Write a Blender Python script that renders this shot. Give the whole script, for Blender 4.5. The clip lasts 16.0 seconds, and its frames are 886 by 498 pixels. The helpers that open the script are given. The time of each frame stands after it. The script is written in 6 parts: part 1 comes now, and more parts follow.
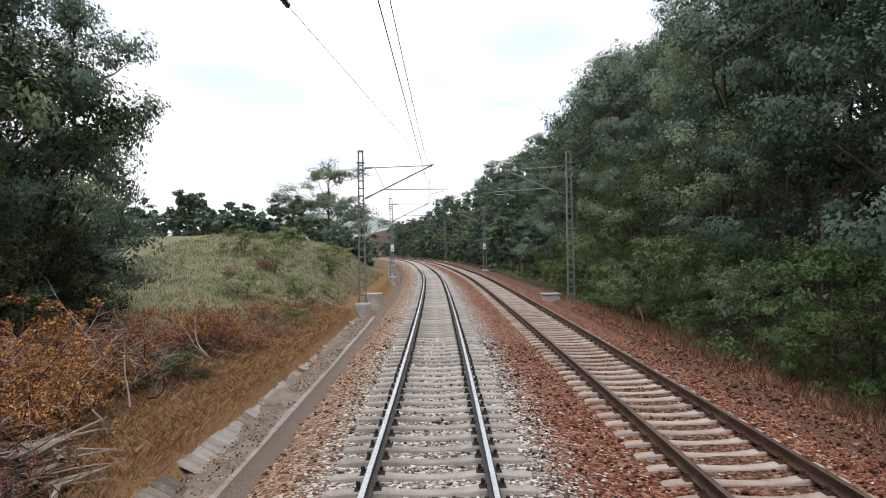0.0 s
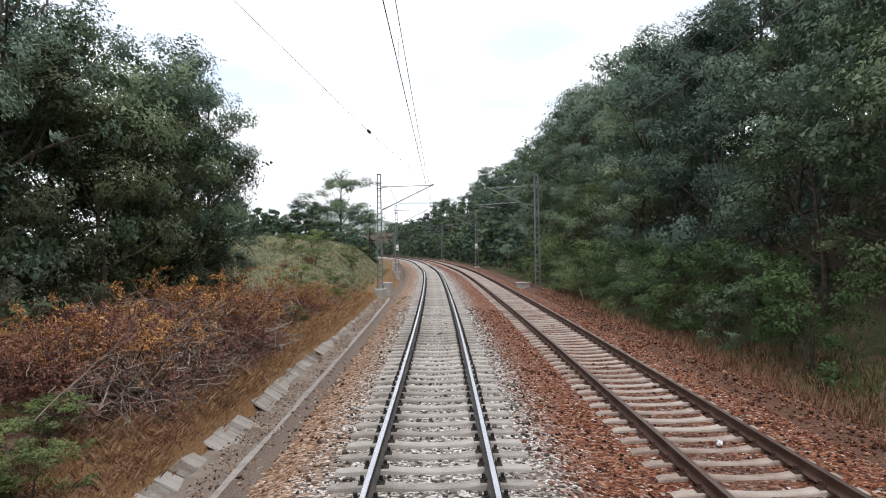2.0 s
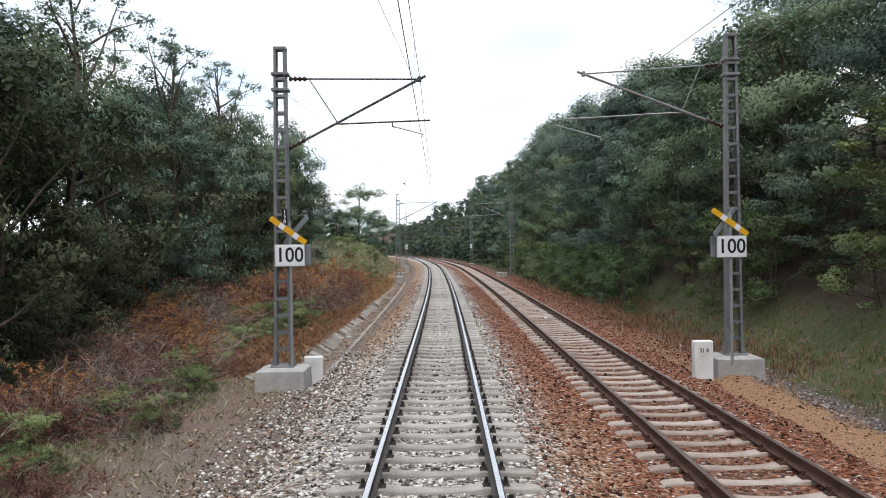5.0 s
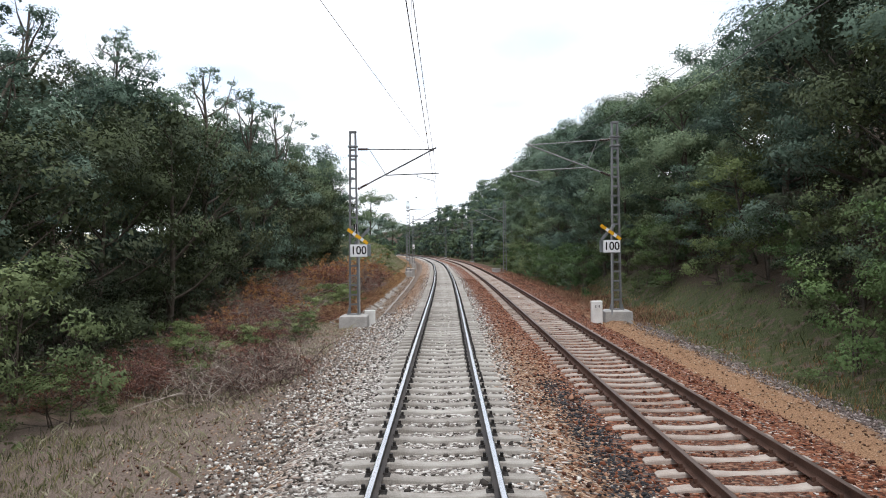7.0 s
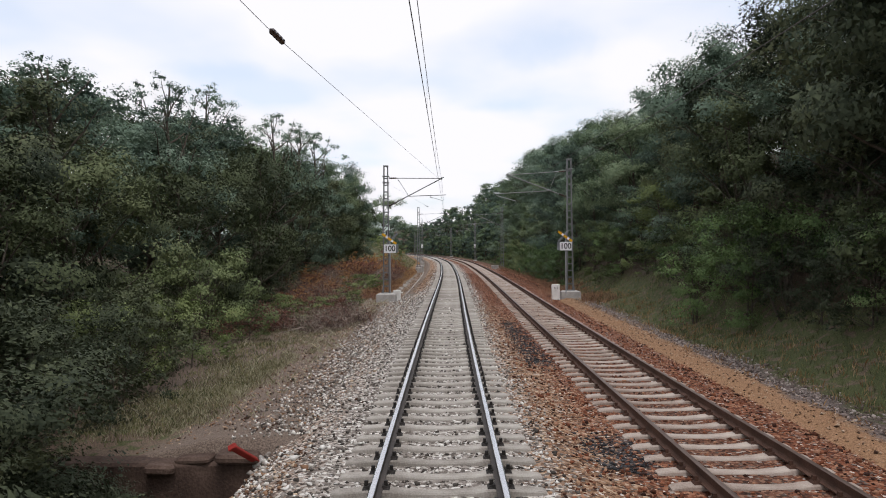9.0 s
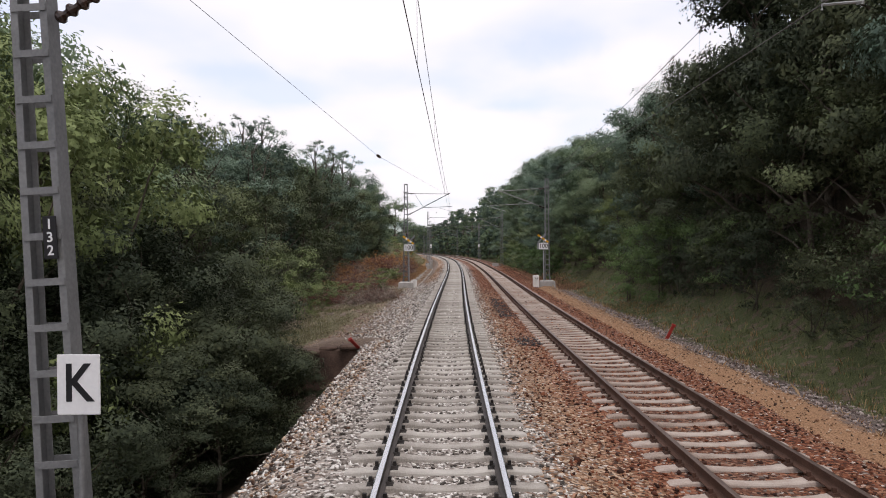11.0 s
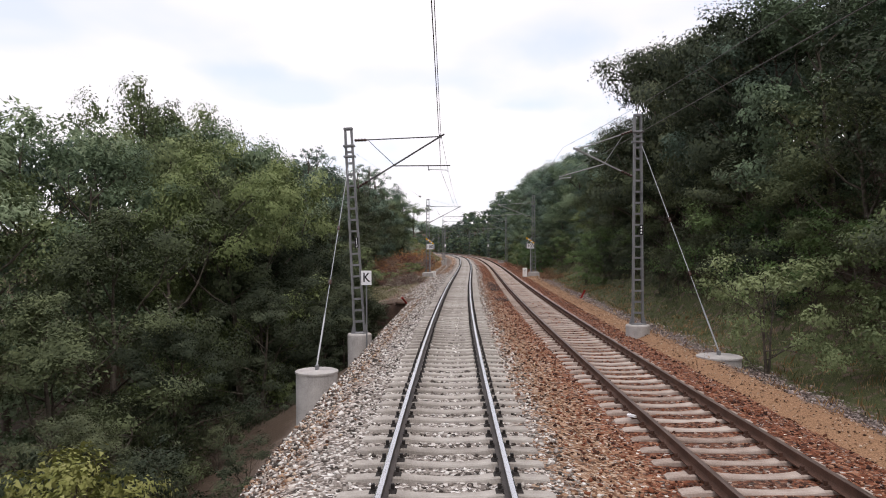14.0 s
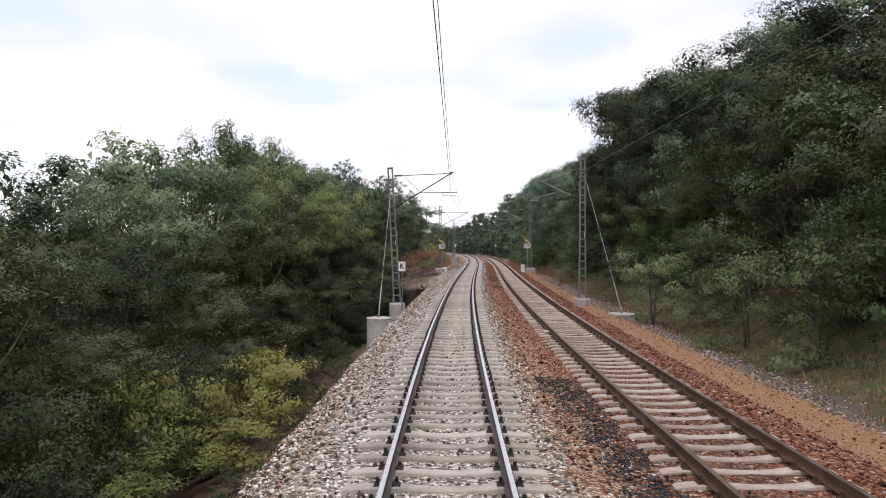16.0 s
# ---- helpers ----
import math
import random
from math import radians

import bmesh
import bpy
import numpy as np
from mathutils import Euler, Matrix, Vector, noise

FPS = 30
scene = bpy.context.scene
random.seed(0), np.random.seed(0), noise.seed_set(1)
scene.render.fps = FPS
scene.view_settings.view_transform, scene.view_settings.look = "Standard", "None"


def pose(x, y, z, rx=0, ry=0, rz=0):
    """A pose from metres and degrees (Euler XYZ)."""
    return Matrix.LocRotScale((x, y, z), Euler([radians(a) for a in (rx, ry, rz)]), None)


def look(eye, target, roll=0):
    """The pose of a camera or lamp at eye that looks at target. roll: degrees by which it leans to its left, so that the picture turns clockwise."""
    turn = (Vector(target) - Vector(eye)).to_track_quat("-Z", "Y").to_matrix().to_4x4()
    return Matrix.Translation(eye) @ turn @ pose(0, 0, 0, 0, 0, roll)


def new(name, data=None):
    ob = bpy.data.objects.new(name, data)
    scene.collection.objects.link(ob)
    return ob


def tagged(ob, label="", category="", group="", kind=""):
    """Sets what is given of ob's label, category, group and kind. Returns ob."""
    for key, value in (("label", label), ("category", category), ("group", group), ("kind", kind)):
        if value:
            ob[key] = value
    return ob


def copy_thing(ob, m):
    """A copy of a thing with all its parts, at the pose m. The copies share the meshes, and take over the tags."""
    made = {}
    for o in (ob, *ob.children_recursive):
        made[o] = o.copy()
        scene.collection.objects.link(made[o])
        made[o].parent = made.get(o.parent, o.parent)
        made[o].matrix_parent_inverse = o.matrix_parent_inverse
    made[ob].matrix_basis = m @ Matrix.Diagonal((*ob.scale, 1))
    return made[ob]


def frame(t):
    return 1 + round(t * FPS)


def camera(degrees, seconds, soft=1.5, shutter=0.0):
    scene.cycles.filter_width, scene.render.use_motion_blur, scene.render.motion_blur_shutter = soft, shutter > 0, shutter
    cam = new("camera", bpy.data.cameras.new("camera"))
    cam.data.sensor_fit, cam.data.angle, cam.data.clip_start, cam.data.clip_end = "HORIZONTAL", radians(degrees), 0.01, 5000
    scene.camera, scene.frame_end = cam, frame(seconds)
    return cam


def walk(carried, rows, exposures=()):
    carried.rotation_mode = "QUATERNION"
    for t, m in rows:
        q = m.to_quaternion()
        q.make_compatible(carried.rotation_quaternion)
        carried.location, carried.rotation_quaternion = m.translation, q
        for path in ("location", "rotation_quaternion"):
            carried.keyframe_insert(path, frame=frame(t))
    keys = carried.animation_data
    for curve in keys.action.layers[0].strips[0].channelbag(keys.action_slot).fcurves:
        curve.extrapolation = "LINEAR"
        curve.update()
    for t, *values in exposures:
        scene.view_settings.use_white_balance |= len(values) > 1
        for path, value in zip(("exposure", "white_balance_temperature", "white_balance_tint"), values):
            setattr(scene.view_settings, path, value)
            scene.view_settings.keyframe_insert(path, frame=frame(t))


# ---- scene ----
# ---------------------------------------------------------------- camera
cam = camera(64.83, 16.0, soft=1.0)
PATH = [
    (0, (0.229, 0.012, 2.743), (-0.882, 19.981, 2.627), -1.28),
    (1, (0.505, -5.707, 2.743), (-0.546, 14.265, 2.627), -1.20),
    (2, (0.780, -11.596, 2.743), (-0.226, 8.378, 2.627), -1.13),
    (3, (1.064, -17.751, 2.743), (0.074, 2.224, 2.627), -1.05),
    (4, (1.352, -23.972, 2.743), (0.360, -3.997, 2.627), -0.98),
    (5, (1.638, -30.040, 2.743), (0.634, -10.066, 2.627), -0.91),
    (6, (1.928, -35.960, 2.743), (0.893, -15.987, 2.627), -0.83),
    (7, (2.230, -41.810, 2.743), (1.137, -21.841, 2.627), -0.76),
    (8, (2.556, -47.756, 2.743), (1.385, -27.791, 2.627), -0.68),
    (9, (2.917, -53.905, 2.743), (1.658, -33.945, 2.627), -0.61),
    (10, (3.306, -60.066, 2.743), (1.953, -40.112, 2.627), -0.54),
    (11, (3.711, -66.039, 2.743), (2.256, -46.093, 2.627), -0.46),
    (12, (4.138, -71.899, 2.743), (2.569, -51.961, 2.627), -0.39),
    (13, (4.598, -77.772, 2.743), (2.900, -57.845, 2.627), -0.32),
    (14, (5.104, -83.722, 2.743), (3.263, -63.807, 2.627), -0.24),
    (15, (5.664, -89.778, 2.743), (3.675, -69.877, 2.627), -0.17),
    (16, (6.286, -95.893, 2.743), (4.146, -76.008, 2.627), -0.09),
]
walk(cam, [(t, look(eye, target, roll)) for t, eye, target, roll in PATH],
     exposures=[(0, 0.0, 6400, 15), (4, 0.1, 6200, 12), (7.4, 0.12, 6200, 12), (8, -0.16, 6350, 14), (9, -0.28, 6450, 15), (12, -0.2, 6650, 20), (16, -0.15, 6520, 19)])

# ---------------------------------------------------------------- light
SUN_DIR = Vector((0.12, -0.38, 0.90)).normalized()
world = bpy.data.worlds.new("overcast_sky")
scene.world = world
world.use_nodes = True


def build_world():
    nt = world.node_tree
    nt.nodes.clear()
    out = nt.nodes.new("ShaderNodeOutputWorld")
    bg = nt.nodes.new("ShaderNodeBackground")
    sky = nt.nodes.new("ShaderNodeTexSky")
    sky.sky_type = "NISHITA"
    sky.sun_disc = False
    sky.sun_elevation = math.asin(SUN_DIR.z)
    sky.sun_rotation = math.atan2(SUN_DIR.x, SUN_DIR.y)
    sky.air_density, sky.dust_density, sky.ozone_density = 1.0, 2.0, 1.0
    bg.inputs["Strength"].default_value = 0.1
    # broken, bright cloud deck, seen on a flat layer above the place
    geo = nt.nodes.new("ShaderNodeTexCoord")
    sep = nt.nodes.new("ShaderNodeSeparateXYZ")
    nt.links.new(geo.outputs["Generated"], sep.inputs[0])
    up = nt.nodes.new("ShaderNodeMath")
    up.operation = "MAXIMUM"
    up.inputs[1].default_value = 0.0
    nt.links.new(sep.outputs["Z"], up.inputs[0])
    low = nt.nodes.new("ShaderNodeMath")
    low.operation = "ADD"
    low.inputs[1].default_value = 0.12
    nt.links.new(up.outputs[0], low.inputs[0])
    div = nt.nodes.new("ShaderNodeVectorMath")
    div.operation = "DIVIDE"
    comb = nt.nodes.new("ShaderNodeCombineXYZ")
    nt.links.new(low.outputs[0], comb.inputs[0])
    nt.links.new(low.outputs[0], comb.inputs[1])
    comb.inputs[2].default_value = 1.0
    nt.links.new(geo.outputs["Generated"], div.inputs[0])
    nt.links.new(comb.outputs[0], div.inputs[1])
    mp = nt.nodes.new("ShaderNodeMapping")
    mp.inputs["Location"].default_value = CLOUD_OFFSET
    mp.inputs["Scale"].default_value = (0.9, 0.75, 0.3)
    nt.links.new(div.outputs[0], mp.inputs[0])
    noi = nt.nodes.new("ShaderNodeTexNoise")
    noi.inputs["Scale"].default_value = 1.0
    noi.inputs["Detail"].default_value = 4.0
    noi.inputs["Roughness"].default_value = 0.45
    nt.links.new(mp.outputs[0], noi.inputs["Vector"])
    ramp = nt.nodes.new("ShaderNodeValToRGB")
    ramp.color_ramp.elements[0].position, ramp.color_ramp.elements[0].color = 0.37, (0.18, 0.18, 0.18, 1)
    ramp.color_ramp.elements[1].position, ramp.color_ramp.elements[1].color = 0.50, (1, 1, 1, 1)
    nt.links.new(noi.outputs["Fac"], ramp.inputs[0])
    cover = ramp.outputs[0]
    # a few soft breaks low over the line: azimuth to the right of y, elevation, half width, half height
    for az, el, wide, high in ((5.6, 15.6, 5.5, 1.7), (-23.0, 7.4, 6.0, 1.5), (-21.0, 13.5, 4.5, 1.0), (1.5, 11.2, 4.0, 0.7)):
        a, e = radians(az), radians(el)
        off = nt.nodes.new("ShaderNodeVectorMath")
        off.operation = "SUBTRACT"
        off.inputs[1].default_value = (math.sin(a) * math.cos(e), math.cos(a) * math.cos(e), math.sin(e))
        nt.links.new(geo.outputs["Generated"], off.inputs[0])
        sc = nt.nodes.new("ShaderNodeVectorMath")
        sc.operation = "MULTIPLY"
        sc.inputs[1].default_value = (1 / radians(wide), 1 / radians(wide), 1 / radians(high))
        nt.links.new(off.outputs[0], sc.inputs[0])
        ln = nt.nodes.new("ShaderNodeVectorMath")
        ln.operation = "LENGTH"
        nt.links.new(sc.outputs[0], ln.inputs[0])
        wisp = nt.nodes.new("ShaderNodeTexNoise")
        wisp.inputs["Scale"].default_value = 22.0
        wisp.inputs["Detail"].default_value = 3.0
        nt.links.new(geo.outputs["Generated"], wisp.inputs["Vector"])
        rag = nt.nodes.new("ShaderNodeMath")
        rag.operation = "MULTIPLY_ADD"
        rag.inputs[1].default_value = 1.3
        nt.links.new(wisp.outputs["Fac"], rag.inputs[0])
        nt.links.new(ln.outputs["Value"], rag.inputs[2])
        soft = nt.nodes.new("ShaderNodeMapRange")
        soft.interpolation_type = "SMOOTHSTEP"
        soft.inputs["From Min"].default_value, soft.inputs["From Max"].default_value = 0.7, 1.75
        soft.inputs["To Min"].default_value = 0.25
        nt.links.new(rag.outputs[0], soft.inputs["Value"])
        mul = nt.nodes.new("ShaderNodeMath")
        mul.operation = "MULTIPLY"
        nt.links.new(cover, mul.inputs[0])
        nt.links.new(soft.outputs["Result"], mul.inputs[1])
        cover = mul.outputs[0]
    mix = nt.nodes.new("ShaderNodeMix")
    mix.data_type = "RGBA"
    mix.inputs["B"].default_value = (11.8, 12.0, 12.2, 1)
    nt.links.new(cover, mix.inputs["Factor"])
    add = nt.nodes.new("ShaderNodeVectorMath")
    add.operation = "ADD"
    add.inputs[1].default_value = (6.4, 7.0, 7.5)
    nt.links.new(sky.outputs[0], add.inputs[0])
    nt.links.new(add.outputs[0], mix.inputs["A"])
    nt.links.new(mix.outputs["Result"], bg.inputs["Color"])
    nt.links.new(bg.outputs[0], out.inputs[0])


CLOUD_OFFSET = (0.35, 0.1, 0.0)
build_world()
sun = new("sun", bpy.data.lights.new("sun", "SUN"))
sun.data.energy, sun.data.angle, sun.data.color = 1.7, radians(20), (1.0, 0.96, 0.9)
sun.matrix_world = look((0, 0, 60), Vector((0, 0, 60)) - SUN_DIR)

# ---------------------------------------------------------------- the line of the track
KNOT_S = np.array([-125, -90, -60, -30, 0, 20, 40, 60, 80, 100, 130, 180, 260.0])
KNOT_TURN = np.radians([9.528, 5.697, 3.890, 2.894, 2.964, 3.571, 4.089, 5.047, 6.967, 7.561, 10.935, 14.250, 17.573])


def spline(k, v, x):
    n, h = len(k), np.diff(k)
    a, b = np.eye(n), np.zeros(n)
    for i in range(1, n - 1):
        a[i, i - 1:i + 2] = h[i - 1], 2 * (h[i - 1] + h[i]), h[i]
        b[i] = 6 * ((v[i + 1] - v[i]) / h[i] - (v[i] - v[i - 1]) / h[i - 1])
    m = np.linalg.solve(a, b)
    i = np.clip(np.searchsorted(k, x) - 1, 0, n - 2)
    u = x - k[i]
    w, hh = h[i] - u, h[i]
    return m[i] * w ** 3 / (6 * hh) + m[i + 1] * u ** 3 / (6 * hh) + (v[i] / hh - m[i] * hh / 6) * w + (v[i + 1] / hh - m[i + 1] * hh / 6) * u


LINE_S = np.arange(-125, 260.1, 0.5)
LINE_T = spline(KNOT_S, KNOT_TURN, LINE_S)
LINE_X, LINE_Y = np.cumsum(-np.sin(LINE_T) * 0.5), np.cumsum(np.cos(LINE_T) * 0.5)
ZERO = int(np.searchsorted(LINE_S, 0))
LINE_X, LINE_Y = LINE_X - LINE_X[ZERO], LINE_Y - LINE_Y[ZERO]


def place(s, lat):
    """World x and y of a point s metres along the line and lat metres to its right (arrays)."""
    s, lat = np.asarray(s, float), np.asarray(lat, float)
    c = np.clip(s, LINE_S[0], LINE_S[-1])
    x, y, t = (np.interp(c, LINE_S, v) for v in (LINE_X, LINE_Y, LINE_T))
    over = s - c
    return x + lat * np.cos(t) - over * np.sin(t), y + lat * np.sin(t) + over * np.cos(t)


def turn_at(s):
    return float(np.interp(s, LINE_S, LINE_T))


def spot(s, lat, z=0.0, rz=0.0, tilt=0.0):
    """A pose on the line: local x to the right, y along the track, z up. tilt leans the top to the right."""
    x, y = place(s, lat)
    return Matrix.Translation((float(x), float(y), z)) @ Matrix.Rotation(turn_at(s) + rz, 4, "Z") @ Matrix.Rotation(tilt, 4, "Y")


GAP, DROP = 4.163, -0.177  # second track: metres to the right, and its rail level

# ---------------------------------------------------------------- mesh helpers


class Geo:
    def __init__(self):
        self.v, self.f = [], []

    def add(self, v, f):
        n = len(self.v)
        self.v += [tuple(p) for p in v]
        self.f += [tuple(i + n for i in q) for q in f]
        return self

    def box(self, c, size, bevel=0.0, m=None):
        """A box with its vertical and horizontal edges cut by bevel."""
        x, y, z = (v / 2 for v in size)
        b = min(bevel, x * 0.9, y * 0.9, z * 0.9)
        if b <= 0:
            v = [(i * x, j * y, k * z) for k in (-1, 1) for i, j in ((-1, -1), (1, -1), (1, 1), (-1, 1))]
            f = [(3, 2, 1, 0), (4, 5, 6, 7), (0, 1, 5, 4), (1, 2, 6, 5), (2, 3, 7, 6), (3, 0, 4, 7)]
        else:
            ring = lambda ex, ey, zz: [(-ex + b, -ey, zz), (ex - b, -ey, zz), (ex, -ey + b, zz), (ex, ey - b, zz), (ex - b, ey, zz), (-ex + b, ey, zz), (-ex, ey - b, zz), (-ex, -ey + b, zz)]
            v = ring(x - b, y - b, -z) + ring(x, y, -z + b) + ring(x, y, z - b) + ring(x - b, y - b, z)
            f = [tuple(range(7, -1, -1)), tuple(range(24, 32))]
            f += [(r * 8 + i, r * 8 + (i + 1) % 8, r * 8 + 8 + (i + 1) % 8, r * 8 + 8 + i) for r in range(3) for i in range(8)]
        v = [Vector(p) for p in v]
        if m is not None:
            v = [m @ p for p in v]
        return self.add([p + Vector(c) for p in v], f)

    def tube(self, pts, radii, sides=6, caps=True):
        pts = [Vector(p) for p in pts]
        if not hasattr(radii, "__len__"):
            radii = [radii] * len(pts)
        rings = []
        ref = Vector((0.31, 0.17, 0.93)).normalized()
        for i, p in enumerate(pts):
            d = (pts[min(i + 1, len(pts) - 1)] - pts[max(i - 1, 0)]).normalized()
            side = d.cross(ref if abs(d.dot(ref)) < 0.95 else Vector((1, 0, 0))).normalized()
            up = side.cross(d)
            rings.append([p + (side * math.cos(a) + up * math.sin(a)) * radii[i] for a in (2 * math.pi * k / sides for k in range(sides))])
        f = [(i * sides + k, i * sides + (k + 1) % sides, (i + 1) * sides + (k + 1) % sides, (i + 1) * sides + k) for i in range(len(pts) - 1) for k in range(sides)]
        if caps:
            f += [tuple(range(sides - 1, -1, -1)), tuple((len(pts) - 1) * sides + k for k in range(sides))]
        return self.add([p for r in rings for p in r], f)

    def lathe(self, profile, sides=24, c=(0, 0, 0), squash=1.0):
        """profile: radius and height, from the bottom up, closed with caps."""
        v = [(c[0] + r * math.cos(2 * math.pi * k / sides), c[1] + squash * r * math.sin(2 * math.pi * k / sides), c[2] + z) for r, z in profile for k in range(sides)]
        f = [(i * sides + k, i * sides + (k + 1) % sides, (i + 1) * sides + (k + 1) % sides, (i + 1) * sides + k) for i in range(len(profile) - 1) for k in range(sides)]
        f += [tuple(range(sides - 1, -1, -1)), tuple((len(profile) - 1) * sides + k for k in range(sides))]
        return self.add(v, f)

    def prism(self, outline, y0, y1):
        """An outline in x and z, drawn out along y."""
        n = len(outline)
        v = [(x, y0, z) for x, z in outline] + [(x, y1, z) for x, z in outline]
        f = [tuple(range(n)), tuple(range(2 * n - 1, n - 1, -1))] + [(i + n, (i + 1) % n + n, (i + 1) % n, i) for i in range(n)]
        return self.add(v, f)

    def mesh(self, name, material=None, smooth=False):
        me = bpy.data.meshes.new(name)
        me.from_pydata(self.v, [], self.f)
        if smooth:
            me.polygons.foreach_set("use_smooth", [True] * len(me.polygons))
        if material:
            me.materials.append(material)
        me.update()
        return me


def raw_mesh(name, verts, corners, material, uv=None):
    """Many polygons of one size from arrays."""
    verts, corners = np.asarray(verts, np.float32), np.asarray(corners, np.int32)
    me = bpy.data.meshes.new(name)
    me.vertices.add(len(verts))
    me.vertices.foreach_set("co", verts.ravel())
    me.loops.add(corners.size)
    me.loops.foreach_set("vertex_index", corners.ravel())
    me.polygons.add(len(corners))
    me.polygons.foreach_set("loop_start", np.arange(0, corners.size, corners.shape[1], dtype=np.int32))
    me.update(calc_edges=True)
    if uv is not None:
        layer = me.uv_layers.new(name="along_across")
        layer.data.foreach_set("uv", np.asarray(uv, np.float32)[corners.ravel()].ravel())
    me.materials.append(material)
    return me


def part(name, geo, material, parent, label="", m=None, smooth=False):
    me = geo if isinstance(geo, bpy.types.Mesh) else geo.mesh(name, material, smooth)
    ob = new(name, me)
    ob.parent = parent
    if m is not None:
        ob.matrix_basis = m
    return tagged(ob, label)


def thing(name, m, label, category, group="", kind=""):
    ob = new(name)
    ob.empty_display_size = 0.2
    ob.matrix_basis = m
    return tagged(ob, label, category, group, kind)


def letters(name, text, height, material, parent, m, spread=1.0, label=""):
    """Raised writing in the built-in font, its middle at the origin of m, facing local -y."""
    cu = bpy.data.curves.new(name, "FONT")
    cu.body, cu.size, cu.align_x, cu.align_y, cu.extrude = text, height * 1.38, "CENTER", "CENTER", 0.0015
    cu.offset = 0.004 * height / 0.2
    tmp = bpy.data.objects.new(name, cu)
    scene.collection.objects.link(tmp)
    me = bpy.data.meshes.new_from_object(tmp.evaluated_get(bpy.context.evaluated_depsgraph_get()))
    bpy.data.objects.remove(tmp)
    me.materials.clear()
    me.materials.append(material)
    me.transform(Matrix.Rotation(math.pi / 2, 4, "X") @ Matrix.Diagonal((spread, 1, 1, 1)))
    ob = new(name, me)
    ob.parent = parent
    ob.matrix_basis = m
    return tagged(ob, label)


# ---------------------------------------------------------------- materials


def stuff(name, colors, scale=4.0, fine=60.0, rough=0.8, bump=0.15, metal=0.0, island=0.0, spread=(0.3, 0.7), translucent=0.0, depth=0.01, per_object=0.0, coat=0.0):
    """A mottled surface: two scales of noise run through a row of colours; island and per_object shift the tone piece by piece."""
    m = bpy.data.materials.new(name)
    m.use_nodes = True
    nt = m.node_tree
    b = nt.nodes["Principled BSDF"]
    co = nt.nodes.new("ShaderNodeTexCoord")
    n1, n2 = nt.nodes.new("ShaderNodeTexNoise"), nt.nodes.new("ShaderNodeTexNoise")
    for n, sc in ((n1, scale), (n2, fine)):
        n.inputs["Scale"].default_value = sc
        n.inputs["Detail"].default_value = 3
        nt.links.new(co.outputs["Object"], n.inputs["Vector"])
    mixed = nt.nodes.new("ShaderNodeMix")
    mixed.inputs["Factor"].default_value = 0.4
    nt.links.new(n1.outputs["Fac"], mixed.inputs["A"])
    nt.links.new(n2.outputs["Fac"], mixed.inputs["B"])
    last = mixed.outputs["Result"]
    for amount, node in ((island, "ShaderNodeNewGeometry"), (per_object, "ShaderNodeObjectInfo")):
        if amount:
            info = nt.nodes.new(node)
            mul = nt.nodes.new("ShaderNodeMath")
            mul.operation = "MULTIPLY_ADD"
            mul.inputs[1].default_value = amount
            off = nt.nodes.new("ShaderNodeMath")
            off.operation = "SUBTRACT"
            nt.links.new(info.outputs["Random Per Island" if amount is island and node.endswith("Geometry") else "Random"], mul.inputs[0])
            nt.links.new(last, mul.inputs[2])
            off.inputs[1].default_value = amount / 2
            nt.links.new(mul.outputs[0], off.inputs[0])
            last = off.outputs[0]
    ramp = nt.nodes.new("ShaderNodeValToRGB")
    while len(ramp.color_ramp.elements) < len(colors):
        ramp.color_ramp.elements.new(0.5)
    for i, c in enumerate(colors):
        e = ramp.color_ramp.elements[i]
        e.position = spread[0] + (spread[1] - spread[0]) * i / max(len(colors) - 1, 1)
        e.color = (*c, 1)
    nt.links.new(last, ramp.inputs[0])
    nt.links.new(ramp.outputs[0], b.inputs["Base Color"])
    b.inputs["Roughness"].default_value = rough
    b.inputs["Metallic"].default_value = metal
    b.inputs["Coat Weight"].default_value = coat
    b.inputs["Specular IOR Level"].default_value = 0.5 if metal or rough < 0.5 else 0.25
    if bump:
        bp = nt.nodes.new("ShaderNodeBump")
        bp.inputs["Strength"].default_value = bump
        bp.inputs["Distance"].default_value = depth
        nt.links.new(n2.outputs["Fac"], bp.inputs["Height"])
        nt.links.new(bp.outputs[0], b.inputs["Normal"])
    if translucent:
        tr = nt.nodes.new("ShaderNodeBsdfTranslucent")
        mx = nt.nodes.new("ShaderNodeMixShader")
        mx.inputs[0].default_value = translucent
        nt.links.new(ramp.outputs[0], tr.inputs["Color"])
        nt.links.new(b.outputs[0], mx.inputs[1])
        nt.links.new(tr.outputs[0], mx.inputs[2])
        nt.links.new(mx.outputs[0], nt.nodes["Material Output"].inputs["Surface"])
    return m


